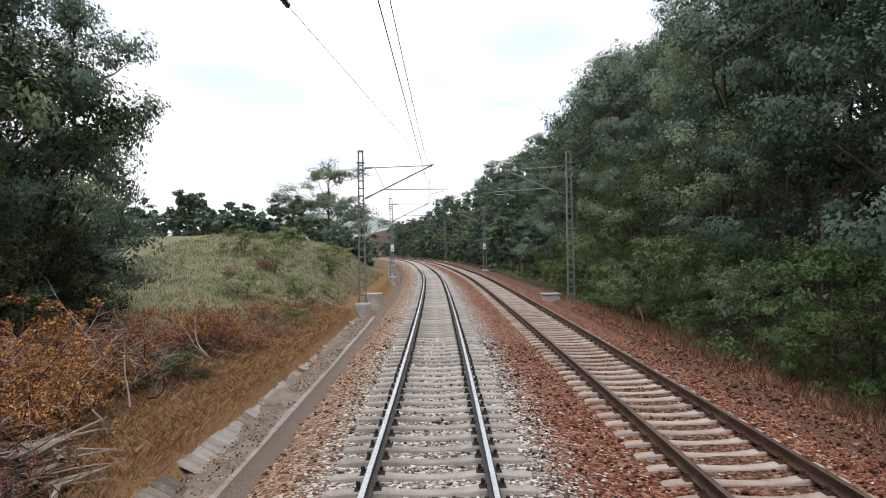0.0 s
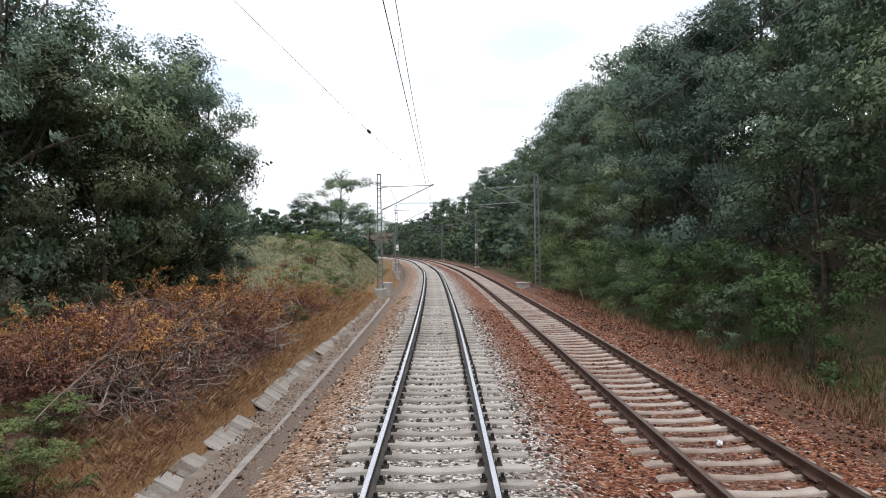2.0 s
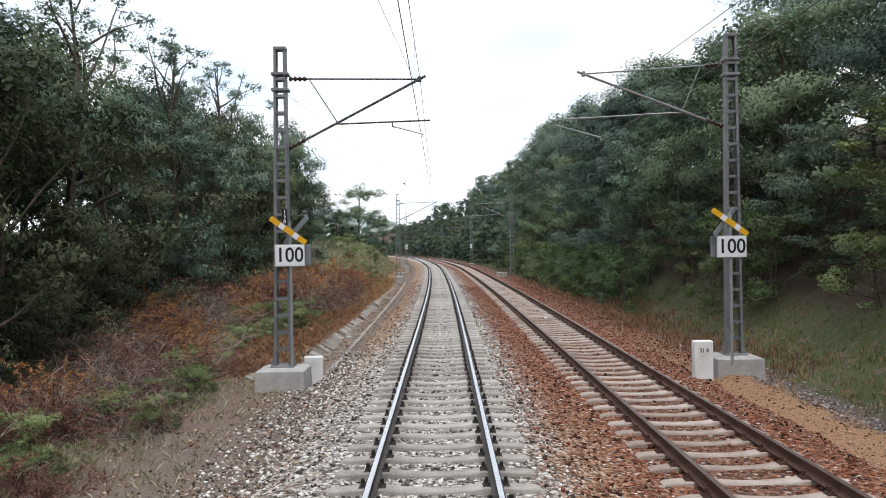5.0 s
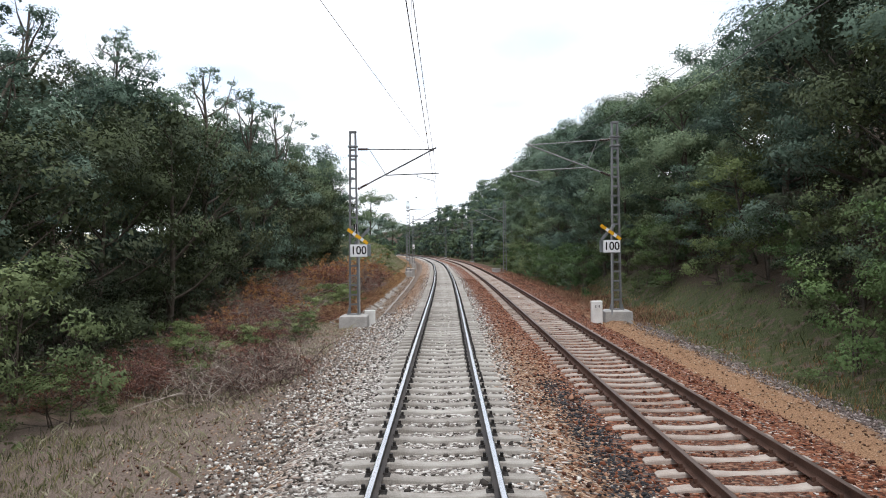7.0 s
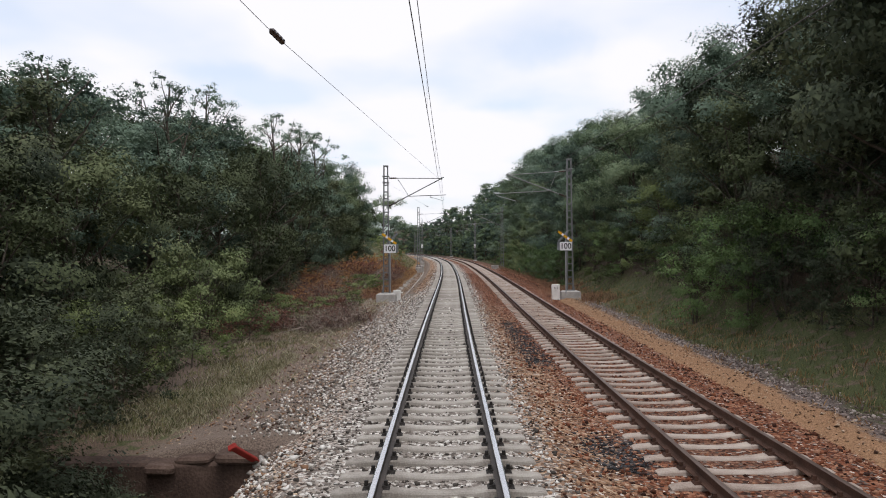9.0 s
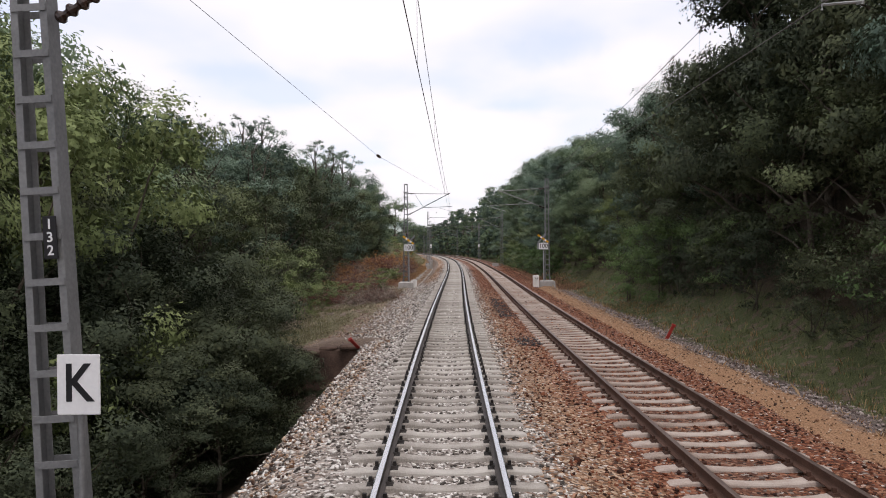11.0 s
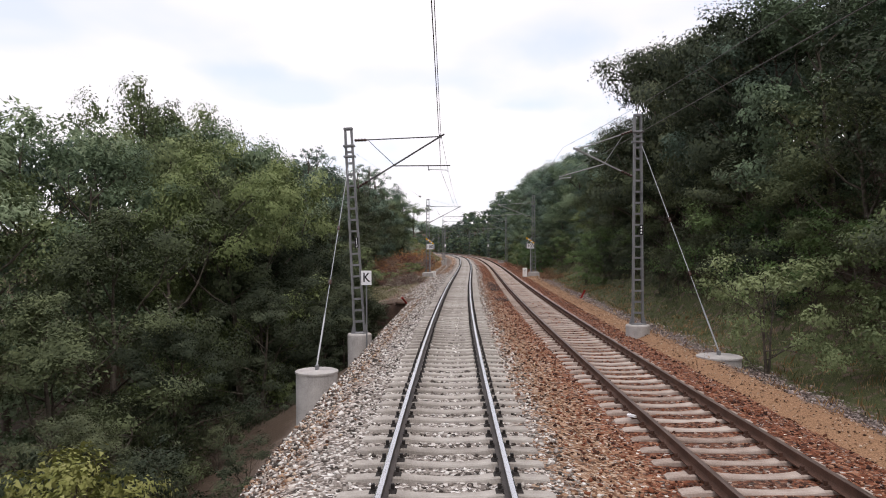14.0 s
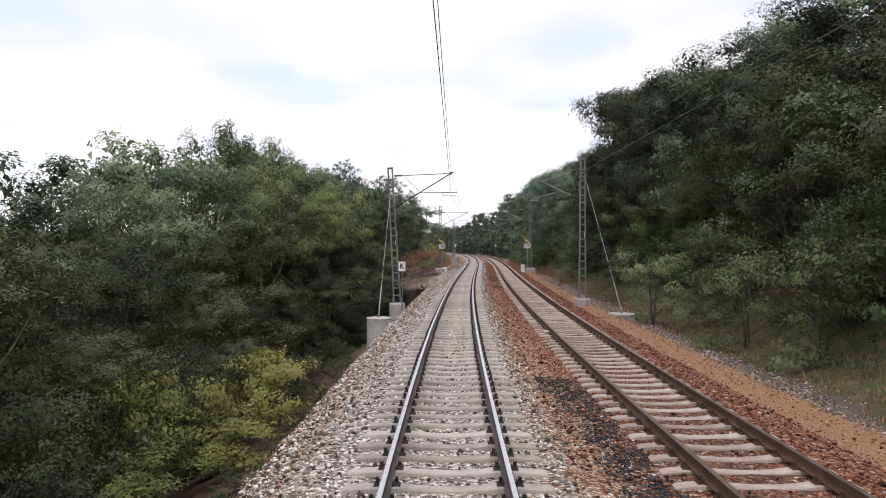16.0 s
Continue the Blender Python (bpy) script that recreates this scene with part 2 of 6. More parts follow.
class Zones:
    """A ground material: layers of colour, each laid over the last where a stretch of the plan, ragged by noise, says so."""

    def __init__(self, name, rough=0.95):
        self.m = bpy.data.materials.new(name)
        self.m.use_nodes = True
        self.nt = self.m.node_tree
        self.b = self.nt.nodes["Principled BSDF"]
        self.b.inputs["Roughness"].default_value = rough
        self.b.inputs["Specular IOR Level"].default_value = 0.25
        uv = self.nt.nodes.new("ShaderNodeUVMap")
        uv.uv_map = "along_across"
        sep = self.nt.nodes.new("ShaderNodeSeparateXYZ")
        self.nt.links.new(uv.outputs[0], sep.inputs[0])
        self.s, self.lat = sep.outputs["X"], sep.outputs["Y"]
        self.pos = self.nt.nodes.new("ShaderNodeTexCoord").outputs["Object"]
        self.rag = self.noise(0.9, 4)
        self.rag2 = self.noise(6.0, 3)
        self.color = None

    def node(self, kind, **k):
        n = self.nt.nodes.new(kind)
        for a, v in k.items():
            n.inputs[a].default_value = v
        return n

    def noise(self, scale, detail=3):
        n = self.node("ShaderNodeTexNoise", Scale=scale, Detail=detail)
        self.nt.links.new(self.pos, n.inputs["Vector"])
        return n.outputs["Fac"]

    def math(self, op, a, b=None):
        n = self.nt.nodes.new("ShaderNodeMath")
        n.operation = op
        for i, v in enumerate((a, b)):
            if v is None:
                continue
            if isinstance(v, (int, float)):
                n.inputs[i].default_value = v
            else:
                self.nt.links.new(v, n.inputs[i])
        return n.outputs[0]

    def step(self, x, a, b):
        n = self.nt.nodes.new("ShaderNodeMapRange")
        n.interpolation_type = "SMOOTHSTEP"
        n.inputs["From Min"].default_value, n.inputs["From Max"].default_value = min(a, b), max(a, b)
        n.inputs["To Min"].default_value, n.inputs["To Max"].default_value = (0, 1) if a < b else (1, 0)
        self.nt.links.new(x, n.inputs["Value"])
        return n.outputs[0]

    def ragged(self, x, amount):
        """x pushed to and fro by noise."""
        r = self.math("ADD", self.math("MULTIPLY", self.math("SUBTRACT", self.rag, 0.5), amount * 2), self.math("MULTIPLY", self.math("SUBTRACT", self.rag2, 0.5), amount))
        return self.math("ADD", x, r)

    def band(self, x, lo, hi, soft, amount):
        x = self.ragged(x, amount)
        return self.math("MULTIPLY", self.step(x, lo - soft, lo + soft), self.step(x, hi + soft, hi - soft))

    def ramp(self, x, colors, lo=0.3, hi=0.7):
        r = self.nt.nodes.new("ShaderNodeValToRGB")
        while len(r.color_ramp.elements) < len(colors):
            r.color_ramp.elements.new(0.5)
        for i, c in enumerate(colors):
            r.color_ramp.elements[i].position = lo + (hi - lo) * i / max(len(colors) - 1, 1)
            r.color_ramp.elements[i].color = (*c, 1)
        self.nt.links.new(x, r.inputs[0])
        return r.outputs[0]

    def over(self, color, mask=None):
        if self.color is None:
            self.color = color
            return
        m = self.nt.nodes.new("ShaderNodeMix")
        m.data_type = "RGBA"
        self.nt.links.new(mask, m.inputs["Factor"])
        self.nt.links.new(self.color, m.inputs["A"])
        self.nt.links.new(color, m.inputs["B"])
        self.color = m.outputs["Result"]

    def done(self, height, strength, distance):
        self.nt.links.new(self.color, self.b.inputs["Base Color"])
        bp = self.node("ShaderNodeBump", Strength=strength, Distance=distance)
        self.nt.links.new(height, bp.inputs["Height"])
        self.nt.links.new(bp.outputs[0], self.b.inputs["Normal"])
        return self.m


GREY_STONE = [(0.06, 0.052, 0.045), (0.16, 0.138, 0.12), (0.28, 0.25, 0.22), (0.42, 0.385, 0.345), (0.74, 0.72, 0.68)]
RUST_STONE = [(0.036, 0.015, 0.01), (0.097, 0.034, 0.018), (0.17, 0.057, 0.029), (0.243, 0.091, 0.047), (0.372, 0.204, 0.129)]
TAN_STONE = [(0.057, 0.03, 0.019), (0.15, 0.08, 0.046), (0.255, 0.144, 0.084), (0.352, 0.22, 0.135), (0.528, 0.408, 0.3)]


SLAG = [(-44.2, -42.9, 2.3, 3.0), (-89, -80.5, 2.3, 2.85), (-81.3, -79.8, 1.95, 2.8), (-36, -26, 2.25, 2.75)]


def ballast_material():
    z = Zones("ballast_stone")
    vor = z.node("ShaderNodeTexVoronoi", Scale=21.0)
    z.nt.links.new(z.pos, vor.inputs["Vector"])
    sep = z.nt.nodes.new("ShaderNodeSeparateXYZ")
    z.nt.links.new(vor.outputs["Color"], sep.inputs[0])
    r = sep.outputs["X"]
    z.over(z.ramp(r, GREY_STONE, 0.0, 1.0))
    tan = z.ramp(r, TAN_STONE, 0.0, 1.0)
    rust = z.ramp(r, RUST_STONE, 0.0, 1.0)
    each = z.math("MULTIPLY", z.math("SUBTRACT", sep.outputs["Y"], 0.5), 0.9)  # stone by stone
    lat = z.math("ADD", z.lat, each)
    # brown shoulder beside the older stretch of the near track
    z.over(tan, z.math("MULTIPLY", z.band(lat, -4.5, -1.45, 0.25, 0.3), z.step(z.ragged(z.s, 4.0), -16.0, -6.0)))
    z.over(tan, z.math("MULTIPLY", z.band(lat, -4.5, -2.0, 0.4, 0.5), 0.55))
    # rust-brown stone between the tracks and under the far one
    z.over(rust, z.step(z.ragged(lat, 0.25), 1.35, 2.1))
    z.over(tan, z.math("MULTIPLY", z.band(lat, 1.4, 2.6, 0.3, 0.4), z.step(z.ragged(z.s, 5.0), -12.0, -26.0)))
    z.over(z.ramp(r, GREY_STONE, 0.0, 1.0), z.math("MULTIPLY", z.step(sep.outputs["Z"], 0.88, 0.93), 0.9))
    z.over(z.ramp(r, TAN_STONE, 0.0, 1.0), z.math("MULTIPLY", z.step(z.ragged(lat, 0.3), 6.2, 6.9), z.step(z.ragged(z.s, 3.0), 0.0, -12.0)))
    z.over(z.ramp(r, [(0.028, 0.018, 0.013), (0.065, 0.042, 0.031), (0.11, 0.072, 0.053), (0.19, 0.14, 0.11)], 0.0, 1.0), z.math("MULTIPLY", z.band(lat, GAP - 0.62, GAP + 0.62, 0.12, 0.1), 0.45))
    for s0, s1, l0, l1 in SLAG:
        m = z.math("MULTIPLY", z.band(z.s, s0, s1, 0.5, 1.4), z.band(lat, l0, l1, 0.2, 0.4))
        z.over(z.ramp(r, [(0.014, 0.014, 0.016), (0.03, 0.029, 0.03), (0.06, 0.058, 0.06), (0.13, 0.11, 0.10)], 0.0, 1.0), z.math("MULTIPLY", m, z.step(sep.outputs["Z"], 0.85, 0.7)))
    dist = z.math("SUBTRACT", 1.0, vor.outputs["Distance"])
    return z.done(dist, 0.9, 0.03)


def ground_material():
    z = Zones("bare_earth_and_litter")
    fine = z.noise(38.0, 4)
    mid = z.noise(3.2, 4)
    z.over(z.ramp(fine, [(0.075, 0.052, 0.038), (0.16, 0.115, 0.085), (0.24, 0.185, 0.14)], 0.3, 0.7))
    straw = z.ramp(fine, [(0.09, 0.05, 0.026), (0.21, 0.12, 0.055), (0.36, 0.22, 0.10)], 0.3, 0.7)
    green = z.ramp(fine, [(0.035, 0.045, 0.018), (0.075, 0.09, 0.035), (0.16, 0.16, 0.07)], 0.3, 0.7)
    litter = z.ramp(fine, [(0.03, 0.022, 0.016), (0.07, 0.05, 0.034), (0.13, 0.09, 0.06)], 0.3, 0.7)
    grit = z.ramp(fine, [(0.08, 0.06, 0.048), (0.168, 0.128, 0.102), (0.256, 0.204, 0.168)], 0.3, 0.7)
    sand = z.ramp(fine, [(0.143, 0.077, 0.042), (0.302, 0.172, 0.094), (0.403, 0.256, 0.155)], 0.3, 0.7)
    # leaf litter under the trees, its dark tone also painting the wood's dim interior
    z.over(litter, z.step(z.ragged(z.lat, 1.0), -9.0, -11.0))
    z.over(litter, z.step(z.ragged(z.lat, 0.8), 11.2, 12.6))
    # orange-brown dead needles and straw along the drain
    z.over(straw, z.math("MULTIPLY", z.band(z.lat, -5.6, -3.3, 0.4, 0.5), z.step(z.ragged(z.s, 2.0), -14.0, -9.0)))
    z.over(green, z.math("MULTIPLY", z.step(mid, 0.5, 0.62), z.step(z.lat, -4.2, -5.2)))
    # same litter on the valley floor, darkening it for shade under the shrubs
    z.over(litter, z.math("MULTIPLY", z.step(z.s, -42.2, -43.2), z.step(z.ragged(z.lat, 0.3), -3.5, -4.2)))
    # grassy mound
    z.over(z.ramp(fine, [(0.085, 0.095, 0.045), (0.17, 0.17, 0.09), (0.29, 0.27, 0.17)], 0.3, 0.7), z.math("MULTIPLY", z.band(z.s, 25, 90, 2.0, 2.0), z.step(z.ragged(z.lat, 0.6), -4.8, -6.2)))
    # trodden grit at the end of the old stretch, before the drop
    z.over(grit, z.math("MULTIPLY", z.band(z.lat, -5.0, -2.0, 0.5, 0.8), z.step(z.ragged(z.s, 1.5), -13.0, -19.0)))
    z.over(grit, z.math("MULTIPLY", z.band(z.lat, -8.6, -2.0, 0.6, 0.8), z.band(z.s, -36.0, -27.5, 0.8, 1.2)))
    z.over(grit, z.band(z.lat, -3.3, -2.0, 0.15, 0.2))
    z.over(z.ramp(fine, [(0.05, 0.026, 0.018), (0.12, 0.062, 0.04), (0.21, 0.125, 0.085)], 0.3, 0.7), z.math("MULTIPLY", z.band(z.lat, 5.5, 10.0, 0.3, 0.8), z.step(z.ragged(z.s, 3.0), -14.0, -4.0)))
    # sandy cess beside the far track, stony strip and grass behind it
    z.over(z.ramp(fine, [(0.06, 0.046, 0.042), (0.14, 0.11, 0.10), (0.26, 0.215, 0.2)], 0.3, 0.7), z.math("MULTIPLY", z.band(z.lat, 7.15, 9.0, 0.15, 0.5), z.step(z.ragged(z.s, 3.0), 2.0, -8.0)))
    z.over(green, z.math("MULTIPLY", z.band(z.lat, 8.9, 12.4, 0.4, 0.7), z.step(mid, 0.36, 0.5)))
    z.over(sand, z.math("MULTIPLY", z.band(z.ragged(z.lat, 0.35), 5.5, 7.15, 0.18, 0.3), z.step(z.ragged(z.s, 3.0), 0.0, -14.0)))
    return z.done(z.math("ADD", fine, mid), 0.6, 0.05)


M_BALLAST = ballast_material()
M_GROUND = ground_material()
M_STONE_GREY = stuff("loose_ballast_grey", GREY_STONE, 9, 80, 0.9, 0.3, island=1.6, spread=(0.0, 1.0))
M_STONE_RUST = stuff("loose_ballast_rust", RUST_STONE, 9, 80, 0.9, 0.3, island=1.6, spread=(0.0, 1.0))
M_STONE_TAN = stuff("loose_ballast_tan", TAN_STONE, 9, 80, 0.9, 0.3, island=1.6, spread=(0.0, 1.0))
M_STONE_DARK = stuff("dark_ditch_gravel", [(0.072, 0.057, 0.05), (0.16, 0.124, 0.108), (0.275, 0.223, 0.198), (0.435, 0.365, 0.33)], 3.0, 40, 0.9, 0, island=1.0, spread=(0.1, 0.9))
M_STONE_PINK = stuff("pinkish_ditch_stone", [(0.12, 0.09, 0.08), (0.22, 0.175, 0.16), (0.33, 0.275, 0.255), (0.48, 0.43, 0.40)], 3.0, 40, 0.9, 0, island=1.2, spread=(0.05, 0.95))
M_COAL = stuff("black_slag", [(0.012, 0.012, 0.014), (0.03, 0.03, 0.033), (0.075, 0.075, 0.08)], 9, 60, 0.7, 0.4, island=0.8, spread=(0.1, 0.9))
M_SLEEPER = stuff("weathered_concrete_sleeper", [(0.22, 0.20, 0.175), (0.36, 0.335, 0.30), (0.47, 0.445, 0.405)], 3.0, 45, 0.92, 0.35, per_object=0.25)
M_SLEEPER_PALE = stuff("dusty_concrete_sleeper", [(0.215, 0.16, 0.127), (0.361, 0.298, 0.254), (0.473, 0.412, 0.361)], 3.0, 45, 0.92, 0.35, per_object=0.25)
M_RAIL = stuff("rail_side_dark", [(0.03, 0.027, 0.025), (0.065, 0.055, 0.05), (0.10, 0.08, 0.068)], 2.5, 50, 0.65, 0.2, metal=0.3)
M_RAIL_RUST = stuff("rail_side_rust", [(0.05, 0.026, 0.018), (0.095, 0.05, 0.034), (0.15, 0.085, 0.06)], 2.5, 50, 0.8, 0.3)
M_RUNNING = stuff("polished_rail_top", [(0.50, 0.51, 0.53), (0.66, 0.67, 0.69)], 1.5, 30, 0.22, 0.02, metal=1.0)
M_RUNNING_DULL = stuff("dull_rail_top", [(0.10, 0.065, 0.05), (0.20, 0.15, 0.125)], 1.5, 30, 0.45, 0.05, metal=0.6)
M_CLIP = stuff("greasy_black_fastening", [(0.012, 0.011, 0.010), (0.035, 0.03, 0.027)], 12, 60, 0.6, 0.3, per_object=0.2)
M_CLIP_RUST = stuff("rusty_fastening", [(0.035, 0.018, 0.012), (0.09, 0.045, 0.03)], 12, 60, 0.8, 0.3, per_object=0.2)
M_CONCRETE = stuff("aged_concrete", [(0.26, 0.25, 0.235), (0.40, 0.385, 0.365), (0.52, 0.505, 0.48)], 2.2, 35, 0.9, 0.3)
M_SLAB = stuff("dirty_concrete_slab", [(0.10, 0.08, 0.062), (0.19, 0.165, 0.138), (0.29, 0.265, 0.235), (0.36, 0.335, 0.305)], 3.5, 30, 0.95, 0.6, per_object=0.5, spread=(0.2, 0.75), depth=0.02)
M_CULVERT = stuff("damp_dark_masonry", [(0.036, 0.024, 0.019), (0.085, 0.056, 0.044), (0.15, 0.105, 0.084)], 1.8, 22, 0.9, 0.5, depth=0.03)
M_SILT = stuff("brown_silt", [(0.11, 0.085, 0.066), (0.20, 0.165, 0.135), (0.30, 0.26, 0.22)], 2.0, 40, 0.95, 0.5, depth=0.02)
M_STEEL = stuff("grey_painted_steel", [(0.11, 0.115, 0.12), (0.17, 0.175, 0.18), (0.23, 0.235, 0.235)], 1.6, 30, 0.6, 0.1, metal=0.1)
M_STEEL_PALE = stuff("galvanised_steel", [(0.30, 0.315, 0.325), (0.42, 0.435, 0.445)], 2.0, 40, 0.45, 0.05, metal=0.5)
M_TUBE = stuff("dark_weathered_tube", [(0.045, 0.045, 0.047), (0.10, 0.10, 0.10)], 3.0, 40, 0.6, 0.1, metal=0.2)
M_TUBE_PALE = stuff("pale_galvanised_tube", [(0.19, 0.195, 0.195), (0.28, 0.285, 0.285)], 3.0, 40, 0.5, 0.1, metal=0.4)
M_WIRE = stuff("tarnished_copper_wire", [(0.035, 0.032, 0.03), (0.07, 0.06, 0.055)], 3.0, 40, 0.5, 0.0, metal=0.4)
M_INSULATOR = stuff("brown_glazed_insulator", [(0.025, 0.014, 0.011), (0.06, 0.03, 0.022)], 3.0, 20, 0.25, 0.0)
M_WHITE = stuff("white_sign_paint", [(0.66, 0.67, 0.69), (0.80, 0.81, 0.82)], 2.0, 30, 0.45, 0.03)
M_LIME = stuff("whitewashed_stone", [(0.56, 0.55, 0.52), (0.74, 0.735, 0.71), (0.82, 0.82, 0.80)], 3.0, 30, 0.85, 0.2)
M_BLACK = stuff("black_sign_paint", [(0.010, 0.010, 0.012), (0.022, 0.022, 0.024)], 4.0, 40, 0.5, 0.02)
M_YELLOW = stuff("yellow_sign_paint", [(0.62, 0.32, 0.012), (0.76, 0.42, 0.02)], 4.0, 40, 0.5, 0.02)
M_GREYBACK = stuff("bare_sheet_back", [(0.20, 0.225, 0.24), (0.30, 0.325, 0.34)], 3.0, 40, 0.55, 0.05, metal=0.3)
M_RED = stuff("faded_red_paint", [(0.22, 0.022, 0.018), (0.42, 0.045, 0.035)], 5.0, 40, 0.6, 0.1)
M_BARK = stuff("grey_brown_bark", [(0.035, 0.028, 0.022), (0.085, 0.07, 0.055), (0.16, 0.14, 0.115)], 5.0, 30, 0.95, 0.6, depth=0.02)
M_DEADWOOD = stuff("bleached_dead_branch", [(0.122, 0.097, 0.077), (0.265, 0.219, 0.181), (0.428, 0.377, 0.325)], 4.0, 30, 0.9, 0.4, island=0.6)
M_TWIG = stuff("brown_dead_twig", [(0.062, 0.038, 0.033), (0.13, 0.084, 0.07), (0.32, 0.245, 0.21)], 4.0, 30, 0.9, 0.3, island=0.6)


def leaf(name, colors, island=0.2, obj=0.42, tr=0.16):
    return stuff(name, colors, 0.9, 4.0, 0.8, 0, island=island, per_object=obj, spread=(0.22, 0.78), translucent=tr)


M_LEAF = leaf("dark_green_foliage", [(0.058, 0.084, 0.052), (0.111, 0.162, 0.092), (0.175, 0.235, 0.132), (0.255, 0.317, 0.194)])
# two darker leaf tones with woodland shade painted into the colour
M_LEAF_DEEP_SHADE = leaf("deep_green_foliage", [(0.023, 0.034, 0.02), (0.047, 0.062, 0.035), (0.075, 0.092, 0.051), (0.129, 0.148, 0.076)])
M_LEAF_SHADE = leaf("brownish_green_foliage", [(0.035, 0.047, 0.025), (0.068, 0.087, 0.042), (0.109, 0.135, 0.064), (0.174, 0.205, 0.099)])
# lit counterpart to the shade tones: sunlight is in the leaf colour
M_LEAF_SUNNY = leaf("light_olive_foliage", [(0.059, 0.08, 0.035), (0.113, 0.149, 0.065), (0.175, 0.218, 0.097), (0.24, 0.289, 0.143)])
M_LEAF_BLUE = leaf("blue_green_foliage", [(0.052, 0.08, 0.062), (0.096, 0.147, 0.108), (0.146, 0.209, 0.149), (0.219, 0.287, 0.215)])
M_LEAF_OLIVE = leaf("olive_foliage", [(0.057, 0.078, 0.031), (0.112, 0.149, 0.057), (0.176, 0.222, 0.084), (0.238, 0.289, 0.128)])
M_LEAF_LIME = leaf("yellow_green_foliage", [(0.061, 0.076, 0.022), (0.131, 0.151, 0.042), (0.213, 0.227, 0.066), (0.295, 0.294, 0.11)])
M_LEAF_FRESH = leaf("fresh_green_foliage", [(0.043, 0.076, 0.03), (0.086, 0.145, 0.053), (0.137, 0.206, 0.074), (0.186, 0.255, 0.104)])
M_LEAF_DEAD = leaf("orange_brown_dead_foliage", [(0.15, 0.062, 0.024), (0.33, 0.148, 0.05), (0.50, 0.24, 0.078), (0.64, 0.37, 0.145)], island=0.9)
M_LEAF_RUSSET = leaf("dark_russet_dead_foliage", [(0.075, 0.032, 0.027), (0.15, 0.064, 0.048), (0.25, 0.11, 0.078), (0.37, 0.185, 0.125)], island=0.9)
M_GRASS_DRY = leaf("dry_grass", [(0.16, 0.145, 0.08), (0.28, 0.26, 0.16), (0.39, 0.37, 0.245), (0.50, 0.475, 0.34)], obj=0.0, island=0.9)
M_GRASS_STRAW = leaf("orange_straw", [(0.197, 0.101, 0.044), (0.335, 0.183, 0.082), (0.433, 0.27, 0.131), (0.513, 0.356, 0.207)], obj=0.0, island=0.9)
M_GRASS_RUSSET = leaf("russet_dead_grass", [(0.102, 0.049, 0.032), (0.203, 0.105, 0.065), (0.304, 0.175, 0.109), (0.406, 0.252, 0.16)], obj=0.0, island=0.9)
M_GRASS = leaf("green_grass", [(0.055, 0.07, 0.025), (0.10, 0.12, 0.045), (0.17, 0.18, 0.075), (0.27, 0.26, 0.12)], obj=0.0, island=0.9)

# ---------------------------------------------------------------- the ground


def smooth(x, a, b):
    t = np.clip((np.asarray(x, float) - a) / (b - a), 0, 1)
    return t * t * (3 - 2 * t)


def lumps(s, lat, size, seed=0.0):
    """Cheap rolling unevenness, about -1 to 1."""
    a, b = s / size + seed, lat / size - seed * 1.7
    return (np.sin(a * 2.1 + 1.3 * np.sin(b * 1.7)) + np.sin(b * 2.6 + 1.1 * np.sin(a * 1.9 + 2)) + np.sin((a + b) * 3.7 + seed) * 0.6) / 2.6


CULVERT = -42.6  # where the flat ground on the near side ends in a wall


